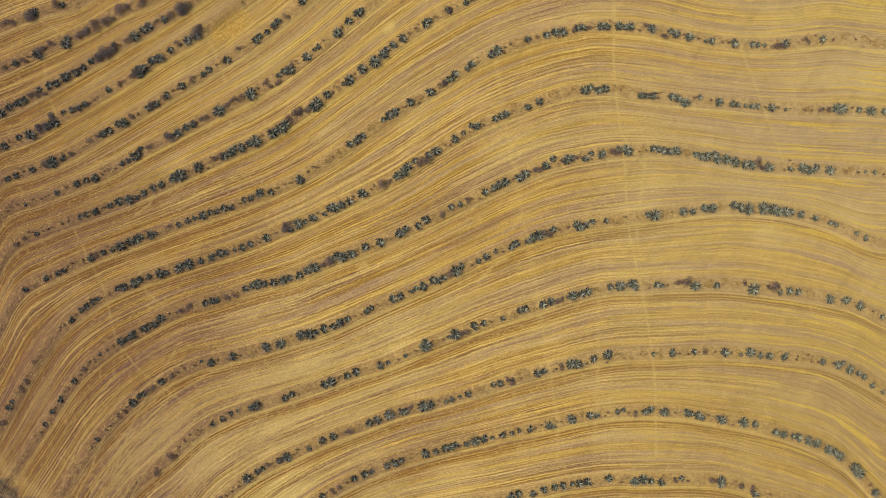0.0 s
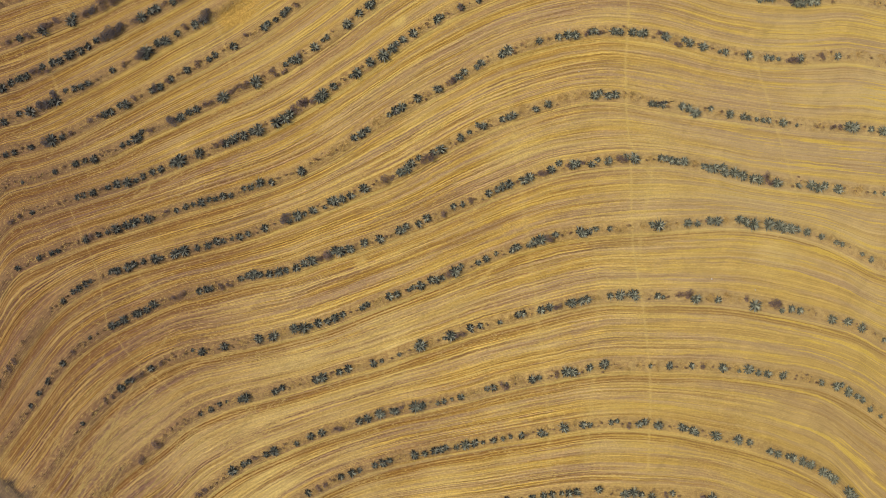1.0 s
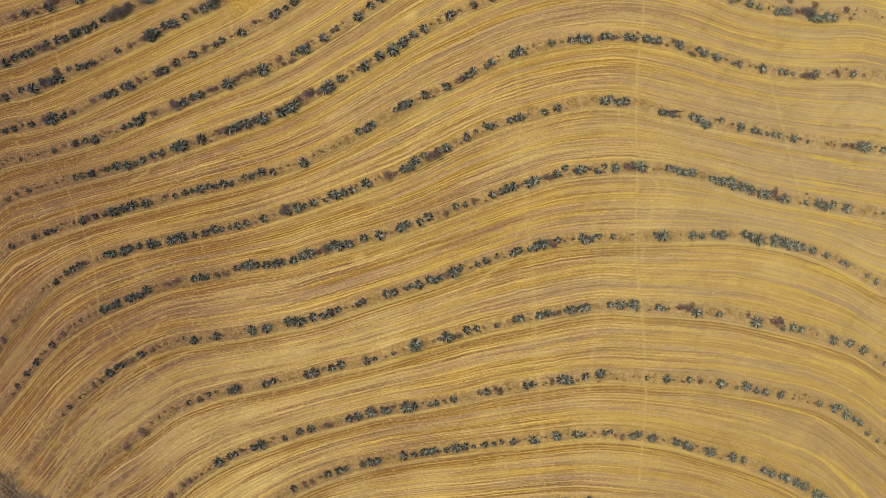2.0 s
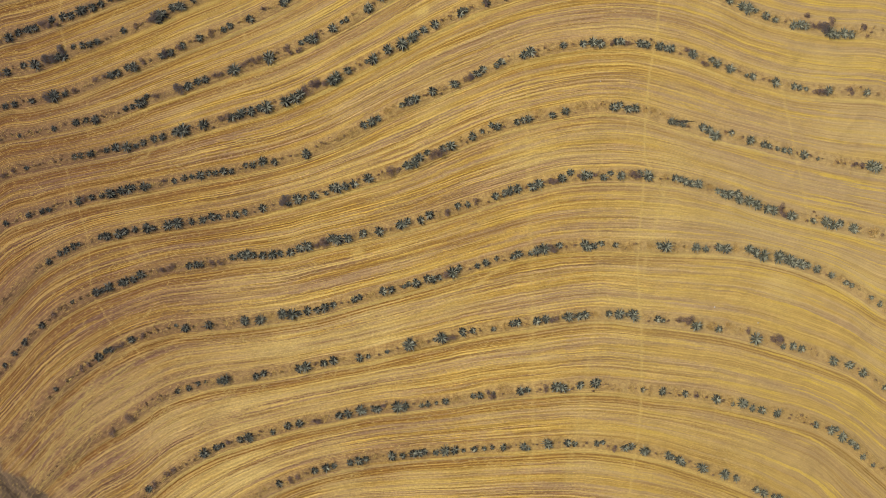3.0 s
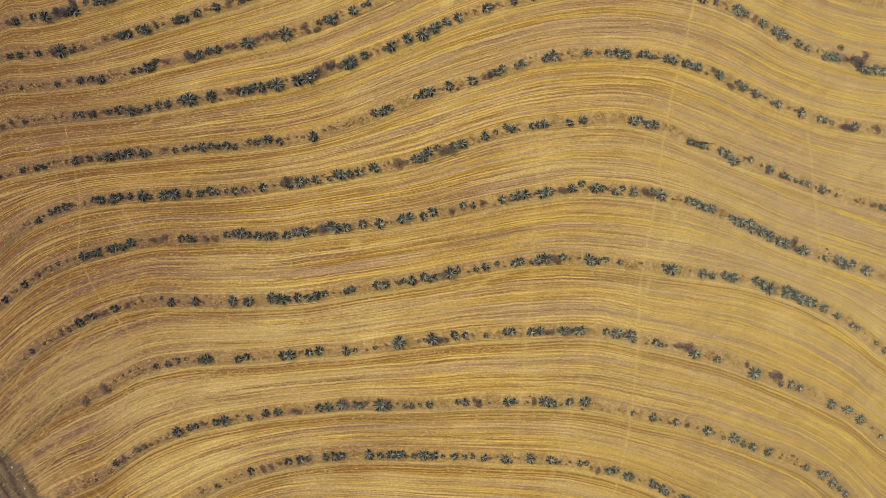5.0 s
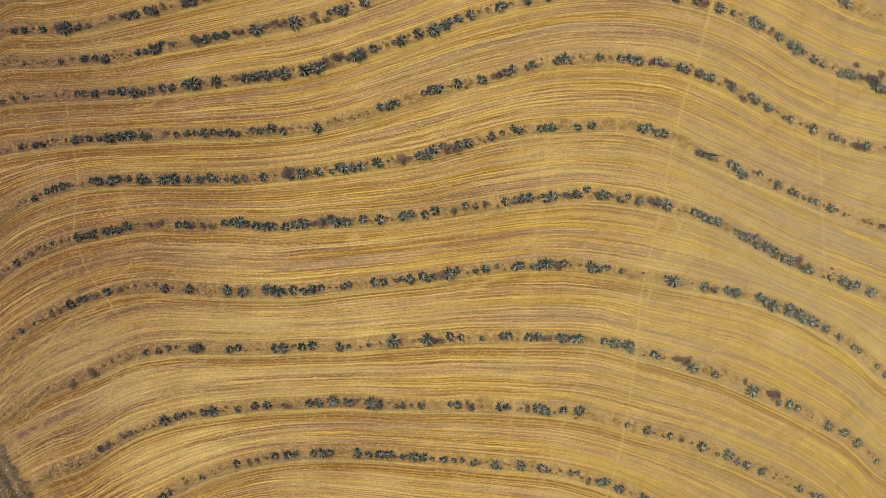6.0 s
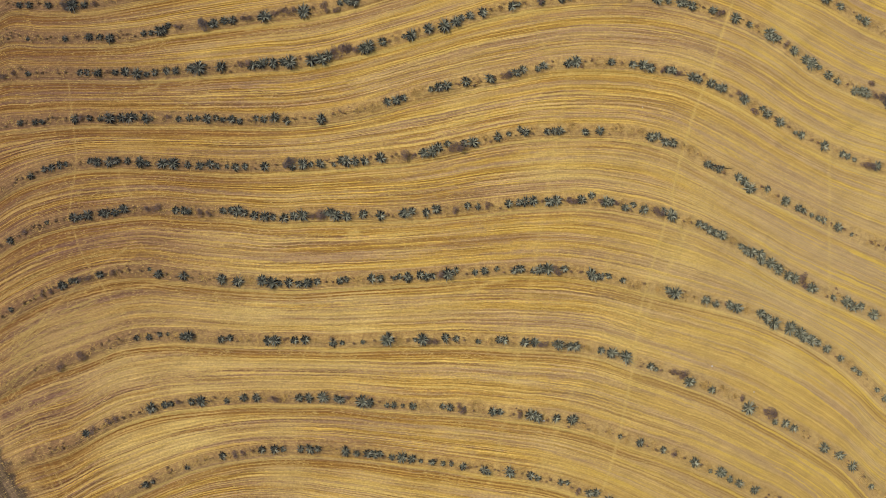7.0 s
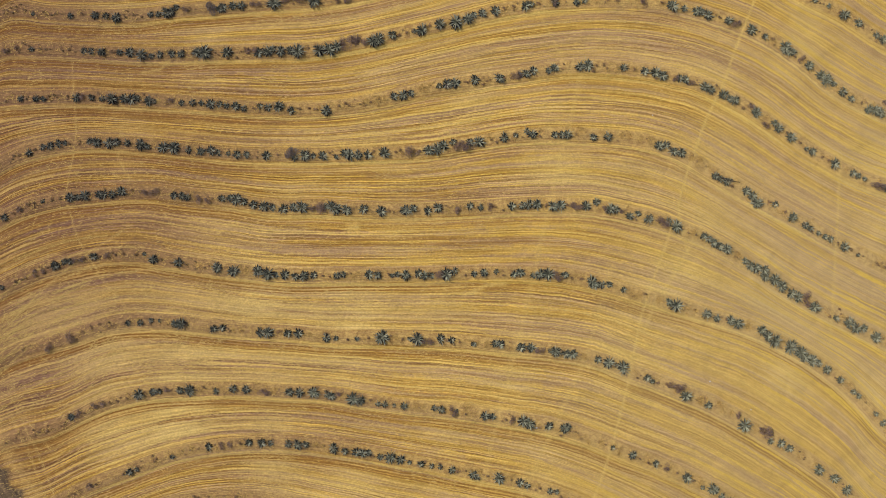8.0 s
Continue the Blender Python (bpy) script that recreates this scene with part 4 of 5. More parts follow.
def reach(x, y, way):
    """Distance of places from a broken line, and the side (positive to its right)."""
    best, side = np.full(x.shape, 1e9), np.zeros(x.shape)
    for (ax, ay), (bx, by) in zip(way, way[1:]):
        dx, dy = bx - ax, by - ay
        t = np.clip(((x - ax) * dx + (y - ay) * dy) / (dx * dx + dy * dy), 0, 1)
        r = np.hypot(x - ax - t * dx, y - ay - t * dy)
        near = r < best
        best = np.where(near, r, best)
        side = np.where(near, np.sign((x - ax) * -dy + (y - ay) * dx) * -1, side)
    return best, side


def waves(x, y, seed, size, count=14):
    """A soft random height field from -1 to 1."""
    rng = np.random.default_rng(seed)
    out = np.zeros(x.shape)
    for _ in range(count):
        a, k, p = rng.uniform(0, 2 * np.pi), rng.uniform(0.5, 1.6) * 2 * np.pi / size, rng.uniform(0, 2 * np.pi)
        out += np.sin((x * np.cos(a) + y * np.sin(a)) * k + p)
    return out / np.sqrt(count)


def field_places(x, y):
    """For places: how far along and across the rows, the signed distance to the nearest row, and the strip's own number."""
    lines = [line_y(r[0], x) for r in ROWS]
    ys, slopes = np.array([a for a, _ in lines]), np.array([b for _, b in lines])
    arcs = np.array([np.interp(x, np.linspace(-90, 90, 181), np.cumsum(np.hypot(1, line_y(r[0], np.linspace(-90, 90, 181))[1]))) for r in ROWS])
    count = len(ROWS)
    below = (ys > y).sum(0)                       # rows north of the place
    upper, lower = np.clip(below - 1, 0, count - 1), np.clip(below, 0, count - 1)
    pick = lambda a, k: np.take_along_axis(a, k[None], 0)[0]
    yu, yl = pick(ys, upper), pick(ys, lower)
    gap = np.where(upper == lower, 8.0, yu - yl)
    f = np.where(below == 0, -(y - yl) / 8.0, np.where(below == count, (yu - y) / 8.0, (yu - y) / np.maximum(gap, 0.5)))
    v = np.where(below == 0, f, below - 1 + f)
    tilt = np.hypot(1, pick(slopes, upper))
    du, dl = (y - yu) / tilt, (y - yl) / np.hypot(1, pick(slopes, lower))
    du, dl = np.where(below == 0, 99, du), np.where(below == count, 99, dl)
    signed = np.where(np.abs(du) < np.abs(dl), du, dl)
    under = np.clip(-du, 0, 30) * (below > 0)
    g = np.clip(f, 0, 1)
    return pick(arcs, upper) * (1 - g) + pick(arcs, lower) * g, v * 8.6, signed, below, under


def ground_height(x, y, signed, across):
    """Soft swells, drill ridges along the rows, a low bank under each row and the sunken lane."""
    h = 0.06 * waves(x, y, 5, 9.0) + 0.03 * waves(x, y, 6, 2.2)
    ridge = 0.6 + 0.4 * waves(x, y, 15, 12)
    h = h + 0.03 * ridge * np.sin(across * 7.0 + 1.5 * waves(x, y, 16, 20)) * np.clip((np.abs(signed) - 0.9) / 0.6, 0, 1) * (np.hypot(x, y) < 110)
    h = h + 0.22 * np.exp(-(signed / 0.85) ** 2) - 0.12 * np.exp(-((signed + 1.7) / 0.45) ** 2)
    r, s = reach(x, y, LANE)
    return h - 0.5 * np.clip(np.where(s > 0, r, 0) / 3.0, 0, 1) * (np.hypot(x, y) < 140)


def spread(half, step, far):
    """Even steps in the middle, ever longer ones out to the horizon."""
    inner = np.arange(-half, half + step / 2, step)
    outer, s = [], step
    while not outer or outer[-1] < far:
        s *= 1.22
        outer.append((outer[-1] if outer else inner[-1]) + s)
    outer = np.array(outer)
    return np.concatenate((-outer[::-1], inner, outer))


def build_ground():
    gx, gy = spread(78.0, 0.22, 3000), spread(54.0, 0.22, 3000)
    x, y = (a.ravel() for a in np.meshgrid(gx, gy))
    along, across, signed, below, under = field_places(x, y)
    z = ground_height(x, y, signed, across)
    nx, ny = len(gx), len(gy)
    i = (np.arange(ny - 1)[:, None] * nx + np.arange(nx - 1)).ravel()
    quads = np.stack((i, i + 1, i + nx + 1, i + nx), 1)
    mesh = bpy.data.meshes.new("ground")
    mesh.vertices.add(len(x))
    mesh.vertices.foreach_set("co", np.stack((x, y, z), 1).ravel())
    mesh.loops.add(quads.size)
    mesh.loops.foreach_set("vertex_index", quads.ravel().astype(np.int32))
    mesh.polygons.add(len(quads))
    mesh.polygons.foreach_set("loop_start", np.arange(0, quads.size, 4, dtype=np.int32))
    mesh.polygons.foreach_set("use_smooth", np.ones(len(quads), bool))
    mesh.update()
    track = np.zeros(x.shape)
    for half, strength, way in CROSSINGS:
        r, _ = reach(x, y, way)
        track = np.maximum(track, strength * np.exp(-(r / half) ** 2))
    corner = np.flatnonzero((x < -28) & (x > -70) & (y < 8) & (y > -40))
    for half, strength, way in TURNS:
        r, _ = reach(x[corner], y[corner], way)
        track[corner] = np.maximum(track[corner], strength * np.exp(-(r / half) ** 2))
    r, s = reach(x, y, LANE)
    bare = np.clip((np.where(s > 0, r, -r) + 0.35 * waves(x, y, 9, 3.0) + 0.3) / 0.8, 0, 1) * (np.hypot(x, y) < 160)
    track = np.maximum(track, 0.45 * np.exp(-((np.where(s > 0, -r, r) - 1.5) / 1.2) ** 2) * (np.hypot(x, y) < 160))
    # painted light: the shaded west, pale hazy east and dim corners of the view
    east_light = np.clip(0.5 + x / 130 + 0.08 * waves(x, y, 3, 40) - np.where(x > 0, 1.15e-4, 7.4e-5) * x * np.clip(y, 0, 60) - 1.2e-4 * np.clip(x, 0, 80) * np.clip(-y, 0, 60)
                   + 0.13 * np.exp(-((x + 45) / 10) ** 2 - ((y + 17) / 9) ** 2) - 0.15 * np.exp(-((x + 68) / 9) ** 2 - ((y - 52) / 10) ** 2) - 0.07 * np.exp(-((x + 63) / 8) ** 2 - ((y + 20) / 9) ** 2), 0, 1)
    chaff = np.exp(-(((x + 29) / 26) ** 2 + ((y + 22 - 0.25 * (x + 29)) / 13) ** 2)) + 0.35 * waves(x, y, 12, 18)
    wear = np.clip(np.clip((x - 8 + 6 * waves(x, y, 17, 30)) / 50, 0, 1) + 0.55 * np.exp(-(((x + 22) / 34) ** 2 + ((y - 44) / 17) ** 2)), 0, 1)
    fade = np.maximum(wear / (1 + np.exp(-np.clip((y + 8) / 4, -30, 30))), 1 / ((1 + np.exp(-np.clip((y + 2) / 4, -30, 30))) * (1 + np.exp(-np.clip((x + 30) / 5, -30, 30)))))
    furrow = 0.95 * (1 - 0.75 * fade)            # thrown-up soil is fresh in the south and west
    southeast = np.exp(-((x - 54) / 24) ** 2 - ((y + 38) / 20) ** 2)
    dug = np.exp(-(((x + 25.6) / 3.6) ** 2 + ((y - 41.0 - 0.25 * (x + 25.6)) / 2.2) ** 2) ** 2)
    strip = np.random.default_rng(4).uniform(-1, 1, 64)[np.clip(below, 0, 63)] + 0.8 * waves(x, y, 8, 26)
    for name, values in (("along", along), ("across", across), ("verge", np.abs(signed)), ("under", under), ("track", track), ("bare", bare), ("east_light", east_light), ("lane", strip), ("chaff", np.clip(chaff, 0, 1)), ("wear", wear), ("dug", dug), ("furrow", furrow), ("southeast", southeast), ("lane_along", 0.66 * x - 0.75 * y), ("lane_across", 0.75 * x + 0.66 * y)):
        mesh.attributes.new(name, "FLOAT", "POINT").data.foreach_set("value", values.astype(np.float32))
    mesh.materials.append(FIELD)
    return tagged(new("ground", mesh), "harvested golden grain field with curved stubble lines and bare soil", "field", kind="structure")


build_ground()


def rest(x, y):
    """Height of the ground at one place."""
    a = np.array([float(x)]), np.array([float(y)])
    _, across, signed, *_ = field_places(*a)
    return float(ground_height(*a, signed, across)[0])


# ---- plants ----


def part(name, mesh, parent, label=""):
    ob = new(name, mesh)
    ob.parent = parent
    return tagged(ob, label) if label else ob


def to_mesh(name, verts, faces, material, smooth=False):
    mesh = bpy.data.meshes.new(name)
    mesh.from_pydata(verts, [], faces)
    mesh.materials.append(material)
    if smooth:
        mesh.polygons.foreach_set("use_smooth", [True] * len(mesh.polygons))
    mesh.update()
    return mesh


def leaf_shape(length, width, rise, droop, verts, faces, turn=0.0, start=0.04, thick=0.35):
    """A thick channelled sword leaf that leaves the heart at the angle rise and bends to the angle droop."""
    base, steps = len(verts), 5
    r, z, way = start, 0.02, Vector((math.cos(turn), math.sin(turn), 0))
    side = Vector((-way.y, way.x, 0))
    for k in range(steps + 1):
        t = k / steps
        a = radians(rise + (droop - rise) * t)
        half = width / 2 * (0.62 + 1.5 * t * (1 - t)) * (1 - t**3.2) + 0.002
        mid = way * r + Vector((0, 0, z))
        up = Vector((-math.sin(a) * way.x, -math.sin(a) * way.y, math.cos(a)))
        verts += [mid + side * half + up * half * 0.45, mid, mid - side * half + up * half * 0.45, mid - up * half * thick]
        r, z = r + math.cos(a) * length / steps, z + math.sin(a) * length / steps
    for k in range(steps):
        o = base + 4 * k
        for p, q in ((0, 1), (1, 2), (2, 3), (3, 0)):
            faces.append((o + p, o + q, o + 4 + q, o + 4 + p))
    faces.append((base + 4 * steps, base + 4 * steps + 1, base + 4 * steps + 2, base + 4 * steps + 3))


def one_leaf(name, length, width, rise, droop, material):
    v, f = [], []
    leaf_shape(length, width, rise, droop, v, f)
    return to_mesh(name, v, f, material)


TIERS = (                    # leaves, length, width, rise, droop, tone of a rosette one metre across
    (13, 0.52, 0.044, 28, 2, LEAF), (9, 0.48, 0.044, 44, 18, INNER), (5, 0.42, 0.04, 58, 38, INNER), (3, 0.34, 0.036, 74, 60, LEAF))


def spike_mesh():
    v, f = [], []
    for k, (r, z) in enumerate(((0.035, 0.05), (0.042, 0.18), (0.025, 0.36), (0.004, 0.50))):
        v += [Vector((r * math.cos(a * math.pi / 3), r * math.sin(a * math.pi / 3), z)) for a in range(6)]
    f = [(6 * k + a, 6 * k + (a + 1) % 6, 6 * k + 6 + (a + 1) % 6, 6 * k + 6 + a) for k in range(3) for a in range(6)]
    return to_mesh("central_spike", v, f, LEAF, True)


def skirt_mesh():
    """Dead-leaf shapes in a dark skirt under the rosette, added for the shade between its leaves."""
    rng, v, f = random.Random(3), [], []
    for k in range(28):
        leaf_shape(rng.uniform(0.32, 0.47), rng.uniform(0.07, 0.10), rng.uniform(4, 14), rng.uniform(-12, -2), v, f, rng.uniform(0, 6.283), 0.02)
    return to_mesh("dead_leaf_skirt", v, f, CORE)


SPIKE, SKIRT = spike_mesh(), skirt_mesh()
LEAVES = [[one_leaf("leaf", le * q, wi * p, ri + b, dr + b * 1.4, m) for q, p, b in ((1.0, 1.0, 0), (0.84, 1.1, 8), (1.08, 0.92, -4), (0.94, 1.15, 3))] for _, le, wi, ri, dr, m in TIERS]


def large_agave(seed):
    """A full-grown rosette with every leaf a piece of its own."""
    rng = random.Random(seed)
    top = new("agave")
    part("dead_leaf_skirt", SKIRT, top, "dark skirt standing in for shade between the leaves")
    part("central_spike", SPIKE, top, "furled young leaves")
    for tier, (count, *_) in enumerate(TIERS):
        for k in range(count):
            ob = part("leaf", rng.choice(LEAVES[tier]), top)
            ob.matrix_basis = pose(0, 0, 0.015 * tier, 0, rng.uniform(-13, 13), 360 * (k + 0.5 * (tier % 2)) / count + rng.uniform(-17, 17))
    return top


def rosette_mesh(name, tiers, seed, thin):
    rng, v, f = random.Random(seed), [], []
    for count, le, wi, ri, dr in tiers:
        for k in range(count):
            leaf_shape(le * rng.uniform(0.7, 1.1), wi * thin, ri + rng.uniform(-8, 8), dr + rng.uniform(-9, 9), v, f, radians(360 * k / count + rng.uniform(-13, 13)))
    return to_mesh(name, v, f, LEAF_TUFT if name == "outer_leaves" else INNER_TUFT)


def small_agave(seed, name):
    """A younger rosette with fewer leaves."""
    top = new(name)
    part("outer_leaves", rosette_mesh("outer_leaves", ((9, 0.52, 0.054, 26, 4), (4, 0.46, 0.052, 50, 30)), seed, 1), top)
    part("inner_leaves", rosette_mesh("inner_leaves", ((6, 0.46, 0.05, 46, 26), (3, 0.36, 0.044, 66, 50)), seed + 50, 1), top, "paler upright leaves")
    part("dead_leaf_skirt", SKIRT, top, "dark skirt standing in for shade between the leaves")
    return top


def twig_mound(verts, faces, at, width, height, count, rng, size=0.09, flat=0.5):
    """A loose mound of small leaves and twig ends with gaps."""
    lumps = [(rng.uniform(-0.3, 0.3) * width, rng.uniform(-0.22, 0.22) * width, rng.uniform(0.28, 0.5)) for _ in range(5)]
    for _ in range(count):
        lx, ly, lr = rng.choice(lumps)
        a, r = rng.uniform(0, 2 * math.pi), math.sqrt(rng.random()) * lr * width * 0.62
        x, y = lx + r * math.cos(a), ly + r * math.sin(a)
        fall = max(0.0, 1 - (math.hypot(x, y) / (0.55 * width)) ** 2)
        z = height * fall * rng.uniform(0.25, 1.0)
        c = Vector(at) + Vector((x, y, z))
        d = Vector((rng.gauss(0, 1), rng.gauss(0, 1), rng.gauss(0, flat) + 0.2)).normalized()
        s = d.cross(Vector((rng.gauss(0, 1), rng.gauss(0, 1), rng.gauss(0, 1)))).normalized()
        le, wi = size * rng.uniform(0.7, 1.5), size * rng.uniform(0.16, 0.34)
        o = len(verts)
        verts += [c - d * le, c + s * wi, c + d * le, c - s * wi]
        faces.append((o, o + 1, o + 2, o + 3))


def stems(name, rng, material):
    """Bare branching stems of a shrub one metre across."""
    v, f = [], []
    for _ in range(9):
        a, lean = rng.uniform(0, 2 * math.pi), rng.uniform(0.15, 0.42)
        pts = [Vector((0.03 * math.cos(a), 0.03 * math.sin(a), -0.1)), Vector((lean * 0.5 * math.cos(a), lean * 0.5 * math.sin(a), 0.16)),
               Vector((lean * math.cos(a + 0.3), lean * math.sin(a + 0.3), rng.uniform(0.24, 0.4)))]
        o = len(v)
        for p, r in zip(pts, (0.022, 0.014, 0.005)):
            v += [p + Vector((r * math.cos(k * 2.094), r * math.sin(k * 2.094), 0)) for k in range(3)]
        f += [(o + 3 * j + k, o + 3 * j + (k + 1) % 3, o + 3 * j + 3 + (k + 1) % 3, o + 3 * j + 3 + k) for j in range(2) for k in range(3)]
    return to_mesh(name, v, f, material)


def shrub(name, seed, crown, wood, leaves, height, leaf=0.05):
    rng, v, f = random.Random(seed), [], []
    twig_mound(v, f, (0, 0, 0.02), 1.0, height, leaves, rng, leaf)
    top = new(name)
    part("crown", to_mesh("crown", v, f, crown), top)
    part("woody_base", stems("woody_base", rng, wood), top, "bare woody stems")
    return top


def stand(ob, x, y, width, turn, rng, sink=0.0):
    """Put a thing one metre wide on the ground at its width."""
    ob.matrix_basis = pose(x, y, rest(x, y) - sink, rng.uniform(-5, 5), rng.uniform(-5, 5), turn) @ Matrix.Diagonal((width * rng.uniform(0.9, 1.14), width * rng.uniform(0.84, 1.02), width * rng.uniform(0.85, 1.1), 1))
    return ob


class Planter:
    """Hands out the prototypes first, then copies of them."""

    def __init__(self, makers):
        self.makers, self.made = makers, {}

    def take(self, k):
        k %= len(self.makers)
        if k not in self.made:
            self.made[k] = self.makers[k]()
            return self.made[k]
        return copy_thing(self.made[k], Matrix())


BIG = Planter([lambda s=s: large_agave(s) for s in range(6)])
SMALL = Planter([lambda s=s: small_agave(s, "agave") for s in range(8)])
YOUNG = Planter([lambda s=s: small_agave(s + 100, "young_agave") for s in range(6)])
SHRUBS = Planter([lambda s=s: shrub("shrub", s, BUSH, STALK, 1500, 0.3, 0.034) for s in range(4)])
DEADS = Planter([lambda s=s: shrub("dead_shrub", 20 + s, DEAD, WITHERED, 800, 0.34, 0.038) for s in range(5)])
rng = random.Random(11)
weed_v, weed_f = [], []
for line, agaves, weeds, shrubs, _ in ROWS:
    at = lambda x, o: float(line_y(line, np.array([x]))[0][0]) + o - 0.08
    for x, o, width in agaves:
        y = at(x, o)
        if width >= 1.58:
            ob = stand(BIG.take(rng.randrange(6)), x, y, width * 1.2, rng.uniform(0, 360), rng)
            tagged(ob, "large grey-green agave rosette with stiff spreading leaves" if width < 1.8 else "very large blue-green agave rosette with broad arching leaves", "agave", "agaves along the contour rows")
        elif width >= 1.3:
            ob = stand(SMALL.take(rng.randrange(8)), x, y, width * 1.26, rng.uniform(0, 360), rng)
            tagged(ob, "medium grey-green agave on the dry grass verge", "agave", "agaves along the contour rows")
        else:
            ob = stand(YOUNG.take(rng.randrange(6)), x, y, width * 1.26, rng.uniform(0, 360), rng)
            tagged(ob, "young grey-green agave on the dry grass verge" if width > 1.0 else "small young agave sprout among dry weeds", "young agave", "young agaves along the contour rows")
    for x, o, width in shrubs:
        tagged(stand(SHRUBS.take(rng.randrange(4)), x, at(x, o), width * 1.2, rng.uniform(0, 360), rng), "dark low thorny shrub among the agaves", "shrub", "shrubs in the rows")
    for x, o, width in weeds:
        y = at(x, o)
        if width >= 1.0:
            tagged(stand(DEADS.take(rng.randrange(5)), x, y, width * 1.22, rng.uniform(0, 360), rng), "withered purple-brown dead shrub on the verge", "dead shrub", "dead shrubs in the rows")
        else:
            twig_mound(weed_v, weed_f, (x, y, rest(x, y)), width * 0.85, 0.3, 190, rng, 0.055)
for line, *_ in ROWS:
    for _ in range(125):
        x = -76 + 150 * rng.random() ** 1.6
        y = float(line_y(line, np.array([x]))[0][0]) + rng.gauss(0, 0.3)
        if abs(y) < 54:
            twig_mound(weed_v, weed_f, (x, y, rest(x, y)), rng.uniform(0.3, 0.6), 0.22, 75, rng, 0.05)
tagged(new("dry_weeds", to_mesh("dry_weeds", weed_v, weed_f, DRY)), "small brown withered weeds along the planted rows", "weeds", kind="stuff")


def dry_grass():
    """Tufts of bleached grass on the verges."""
    rng = np.random.default_rng(21)
    v, f = [], []
    for line, *_, tufts in ROWS:
        for x, o, width in tufts:                  # thick clumps
            y = float(line_y(line, np.array([x]))[0][0]) + o
            z = rest(x, y)
            for _ in range(int(90 * width)):
                bx, by = x + rng.normal(0, 0.26 * width), y + rng.normal(0, 0.26 * width)
                a, le, o2 = rng.uniform(0, 6.283), rng.uniform(0.25, 0.6), len(v)
                cx, cy = math.cos(a), math.sin(a)
                v += [(bx - cy * 0.035, by + cx * 0.035, z - 0.02), (bx + cy * 0.035, by - cx * 0.035, z - 0.02), (bx + cx * le * 0.6, by + cy * le * 0.6, z + le * 0.35)]
                f.append((o2, o2 + 1, o2 + 2))
        xs = rng.uniform(-76, 76, 1900)
        ys, sl = line_y(line, xs)
        off = rng.normal(0, 0.45, len(xs))
        xs, ys = xs - off * sl / np.hypot(1, sl), ys + off / np.hypot(1, sl)
        keep = (np.abs(ys) < 54) & (rng.random(len(xs)) < np.clip(0.3 + (xs + 76) / 70, 0, 1)) & (waves(xs, ys, 31, 4.0) > -0.3)
        xs, ys = xs[keep], ys[keep]
        _, across, signed, *_ = field_places(xs, ys)
        zs = ground_height(xs, ys, signed, across)
        for x, y, z in zip(xs, ys, zs):
            for _ in range(5):
                a, le = rng.uniform(0, 6.283), rng.uniform(0.15, 0.5)
                bx, by = x + rng.normal(0, 0.07), y + rng.normal(0, 0.07)
                o = len(v)
                cx, cy = math.cos(a), math.sin(a)
                v += [(bx - cy * 0.03, by + cx * 0.03, z - 0.01), (bx + cy * 0.03, by - cx * 0.03, z - 0.01), (bx + cx * le * 0.7, by + cy * le * 0.7, z + le * 0.4)]
                f.append((o, o + 1, o + 2))
    return to_mesh("dry_grass", v, f, GRASS)


tagged(new("dry_grass", dry_grass()), "bleached dry grass tufts on the row verges", "grass", kind="stuff")


def fallen_stalk():
    """A dried flower stalk of an agave that fell across the row."""
    bm = bmesh.new()
    rings = []
    for k in range(9):
        r = 0.09 * (1 - k / 12)
        c = Vector((k * 0.34, 0.05 * math.sin(k), 0.42 - 0.03 * k + 0.02 * math.cos(k * 1.3)))
        rings.append([bm.verts.new(c + Vector((0, r * math.cos(a * 1.0472), r * math.sin(a * 1.0472)))) for a in range(6)])
    for p, q in zip(rings, rings[1:]):
        for a in range(6):
            bm.faces.new((p[a], p[(a + 1) % 6], q[(a + 1) % 6], q[a]))
    bm.faces.new(rings[0][::-1])
    bm.faces.new(rings[-1])
    mesh = bpy.data.meshes.new("stem")
    bm.to_mesh(mesh)
    bm.free()
    mesh.materials.append(STALK)
    top = new("fallen_stalk")
    part("stem", mesh, top)
    for k in range(7):
        bm = bmesh.new()
        bmesh.ops.create_icosphere(bm, subdivisions=2, radius=0.09)
        for p in bm.verts:
            p.co *= 1 + 0.6 * noise.noise(p.co * 22 + Vector((k, 0, 0)))
            p.co += Vector((0.4 + 0.2 * k, (-1) ** k * 0.12, 0.38 - 0.015 * k))
        pod = bpy.data.meshes.new("seed_head")
        bm.to_mesh(pod)
        bm.free()
        pod.materials.append(STALK)
        part("seed_head", pod, top)
    top.matrix_basis = pose(35.75, 17.25, rest(38.4, 17.2) - 0.06, 0, 0, -2)
    return tagged(top, "fallen dark dried agave flower stalk lying on the row", "dead stalk")


fallen_stalk()


def stone(x, y, size, seed):
    """A weathered field stone."""
    bm, rng = bmesh.new(), random.Random(seed)
    bmesh.ops.create_icosphere(bm, subdivisions=2, radius=size / 2)
    for v in bm.verts:
        v.co *= 1 + 0.35 * noise.noise(v.co * (3 / size) + Vector((seed, 0, 0)))
        v.co.z *= 0.6
    mesh = bpy.data.meshes.new("stone")
    bm.to_mesh(mesh)
    bm.free()
    mesh.materials.append(STONE)
    ob = new("stone", mesh)
    ob.matrix_basis = pose(x, y, rest(x, y) + size * 0.12, 0, 0, rng.uniform(0, 360))
    return tagged(ob, "small pale weathered stone on the stubble", "stone", "stones on the field")


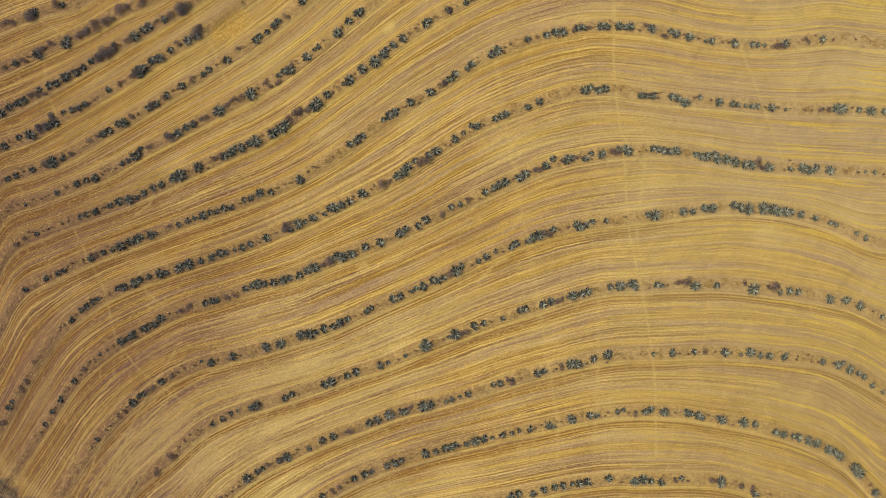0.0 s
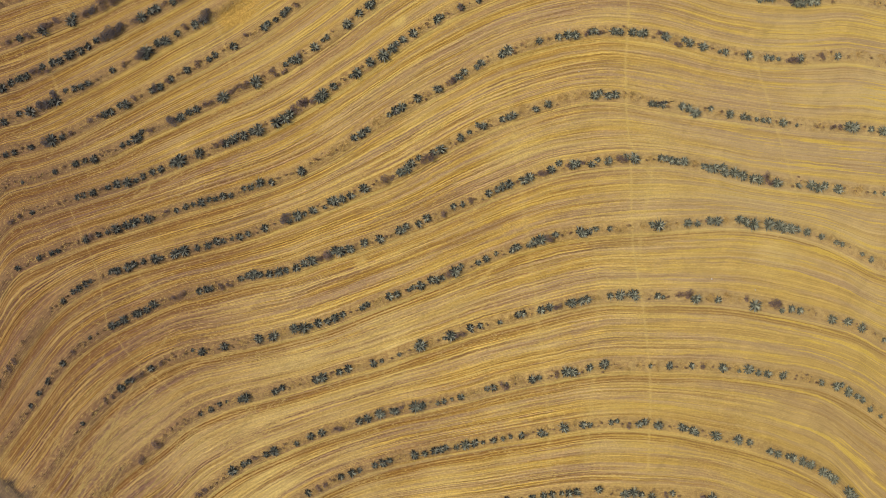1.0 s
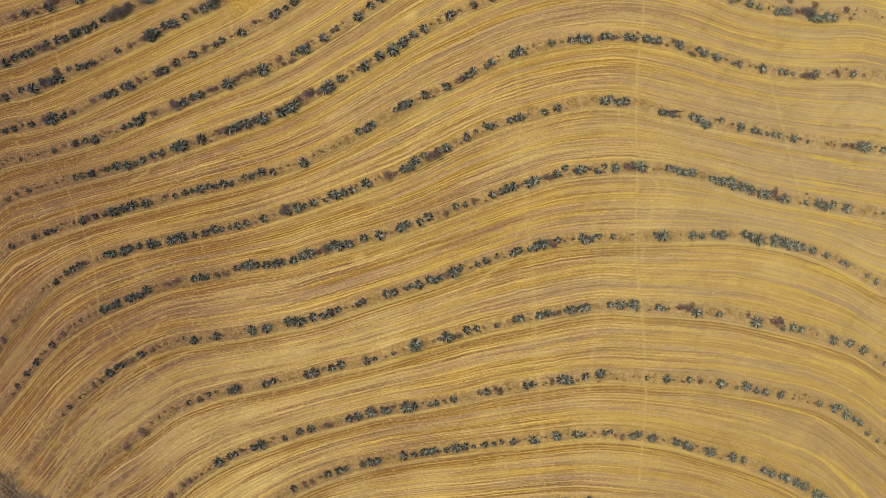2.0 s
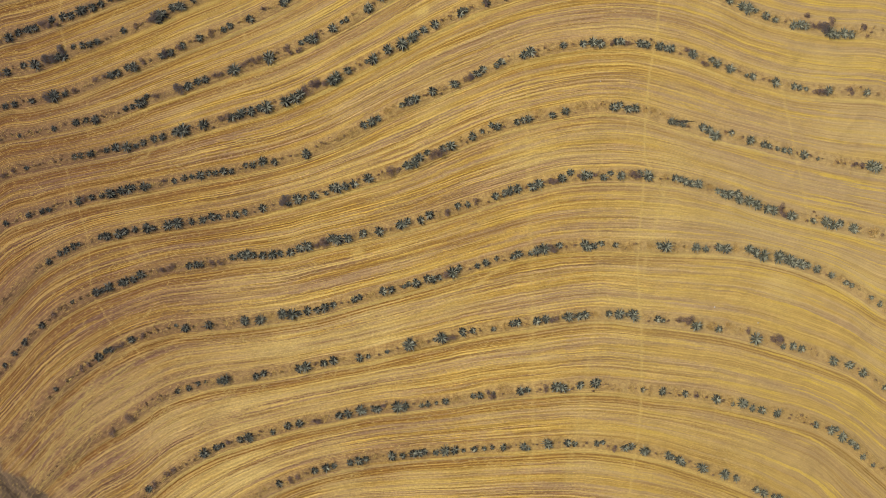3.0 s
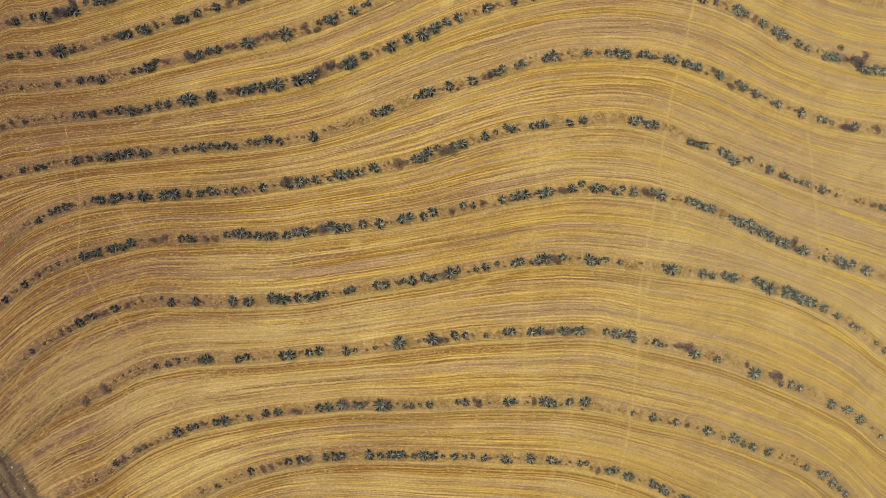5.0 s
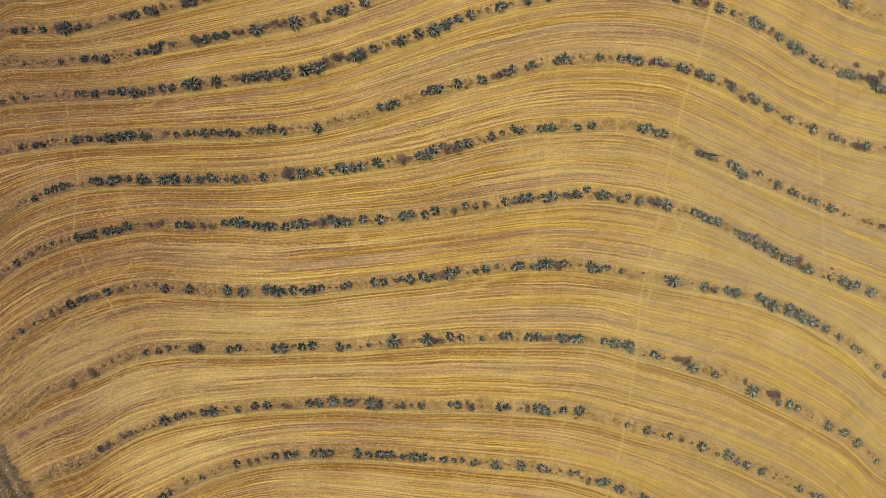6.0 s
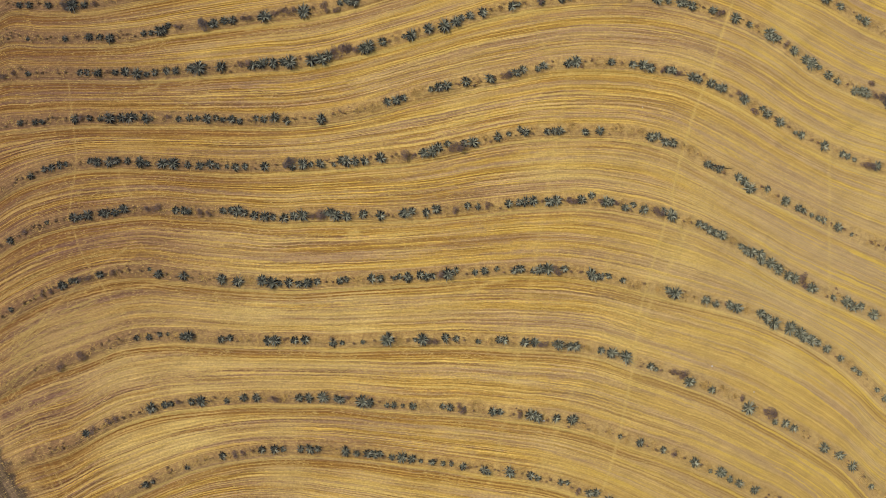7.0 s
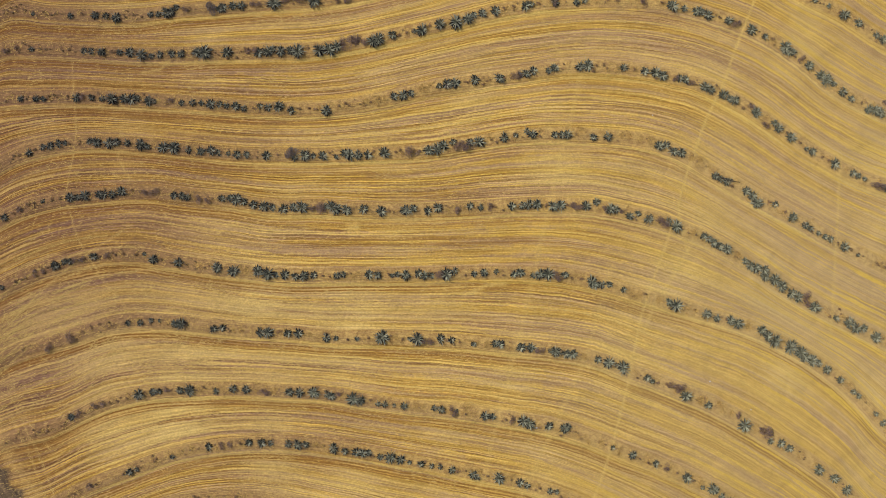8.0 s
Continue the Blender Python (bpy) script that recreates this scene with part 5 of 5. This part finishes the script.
for k, (x, y, size) in enumerate(((24.8, 23.9, 0.2), (17.8, -21.9, 0.28), (40.1, -10.7, 0.24), (46.5, -13.4, 0.2), (-61.0, -35.0, 0.3), (-59.0, -38.0, 0.25))):
    stone(x, y, size, k)


# ---- loose straw ----


def straw_mesh(name, x, y, heading, rng, long, broad):
    """Flat straw bundles at the given places, each lying along its heading."""
    _, across, signed, *_ = field_places(x, y)
    z = ground_height(x, y, signed, across) + rng.uniform(0.012, 0.03, len(x))
    le, wi = rng.uniform(*long, len(x)) / 2, rng.uniform(*broad, len(x)) / 2
    dx, dy = np.cos(heading), np.sin(heading)
    tip = rng.uniform(-0.008, 0.01, len(x))
    corners = [(x + sx * dx * le - sy * dy * wi, y + sx * dy * le + sy * dx * wi, z + sx * tip) for sx, sy in ((-1, -0.4), (0.1, -1), (1, 0.3), (-0.1, 1))]
    verts = np.stack([np.stack(c, 1) for c in corners], 1).reshape(-1, 3)
    faces = np.arange(len(verts)).reshape(-1, 4)
    return to_mesh(name, verts.tolist(), faces.tolist(), STRAW)


def trail_straw():
    """Straw dragged along the wheel trails, and along the turns on the headland."""
    rng = np.random.default_rng(41)
    ways = [(h, k * (0.45 if w[0][0] > 0 else 0.7), w) for h, k, w in CROSSINGS] + TURNS
    xs, ys, hs = [], [], []
    for half, strength, way in ways:
        for (ax, ay), (bx, by) in zip(way, way[1:]):
            run = math.hypot(bx - ax, by - ay)
            count = int(run * 24 * strength)
            t, off = rng.random(count), rng.normal(0, half * 0.55, count)
            gap = np.sin(t * run * 1.7 + ax) > -0.5
            t, off = t[gap], off[gap]
            xs.append(ax + t * (bx - ax) - off * (by - ay) / run)
            ys.append(ay + t * (by - ay) + off * (bx - ax) / run)
            hs.append(math.atan2(by - ay, bx - ax) + rng.normal(0, 0.15, len(t)))
    return straw_mesh("trail_straw", np.concatenate(xs), np.concatenate(ys), np.concatenate(hs), rng, (0.2, 0.6), (0.02, 0.05))


def swath_straw():
    """Broken lines of straw that the combine left along the strips."""
    rng = np.random.default_rng(42)
    count = 150000
    x, v = rng.uniform(-78, 78, count), rng.uniform(0, len(ROWS) - 1.001, count)
    k = np.floor(v).astype(int)
    lines = [line_y(r[0], x) for r in ROWS]
    ys, slopes = np.array([a for a, _ in lines]), np.array([b for _, b in lines])
    pick = np.arange(count)
    top, low = ys[k, pick], ys[k + 1, pick]
    place = np.round((v - k) * 22) / 22                       # straw lies on a set of lines in each strip
    lucky = np.random.default_rng(43).random((len(ROWS), 24))[k, np.round((v - k) * 22).astype(int)]
    y = top + (low - top) * place + rng.normal(0, 0.06, count)
    away = np.minimum(top - y, y - low)
    patchy = waves(x, y, 44, 14) + 0.6 * waves(x, y, 45, 3.5)
    thin = np.clip(1.0 - np.abs(x + 10) / 75, 0.15, 1.0) * (reach(x, y, LANE)[1] < 0)
    keep = (np.abs(y) < 54) & (away > 1.2) & (lucky > 0.45) & (patchy > 0.1) & (rng.random(count) < thin)
    slope = slopes[k, pick] * (1 - (v - k)) + slopes[k + 1, pick] * (v - k)
    return straw_mesh("swath_straw", x[keep], y[keep], np.arctan(slope[keep]) + rng.normal(0, 0.12, keep.sum()), rng, (0.25, 0.9), (0.03, 0.07))


tagged(new("trail_straw", trail_straw()), "pale straw dragged along curved wheel trails", "straw", kind="stuff")
tagged(new("swath_straw", swath_straw()), "broken lines of golden straw lying on the stubble", "straw", kind="stuff")


def chaff_straw():
    """Short straws strewn slantwise over the drill lines where the combine emptied, in the middle of the field."""
    rng = np.random.default_rng(46)
    count = 90000
    x, y = rng.uniform(-60, 20, count), rng.uniform(-50, 12, count)
    _, _, signed, *_ = field_places(x, y)
    slope = line_y(ROWS[12][0], x)[1]
    thick = np.exp(-(((x + 22) / 28) ** 2 + ((y + 18 - 0.25 * (x + 22)) / 11) ** 2))
    thick = thick * (waves(x, y, 47, 7) + 0.6 * waves(x, y, 48, 2.5) > 0.1)
    keep = (rng.random(count) < thick) & (np.abs(signed) > 1.0) & (reach(x, y, LANE)[1] < 0)
    return straw_mesh("chaff_straw", x[keep], y[keep], np.arctan(slope[keep]) + rng.normal(0.12, 0.28, keep.sum()), rng, (0.3, 0.8), (0.03, 0.06))


tagged(new("chaff_straw", chaff_straw()), "pale short straws strewn over the stubble", "straw", kind="stuff")
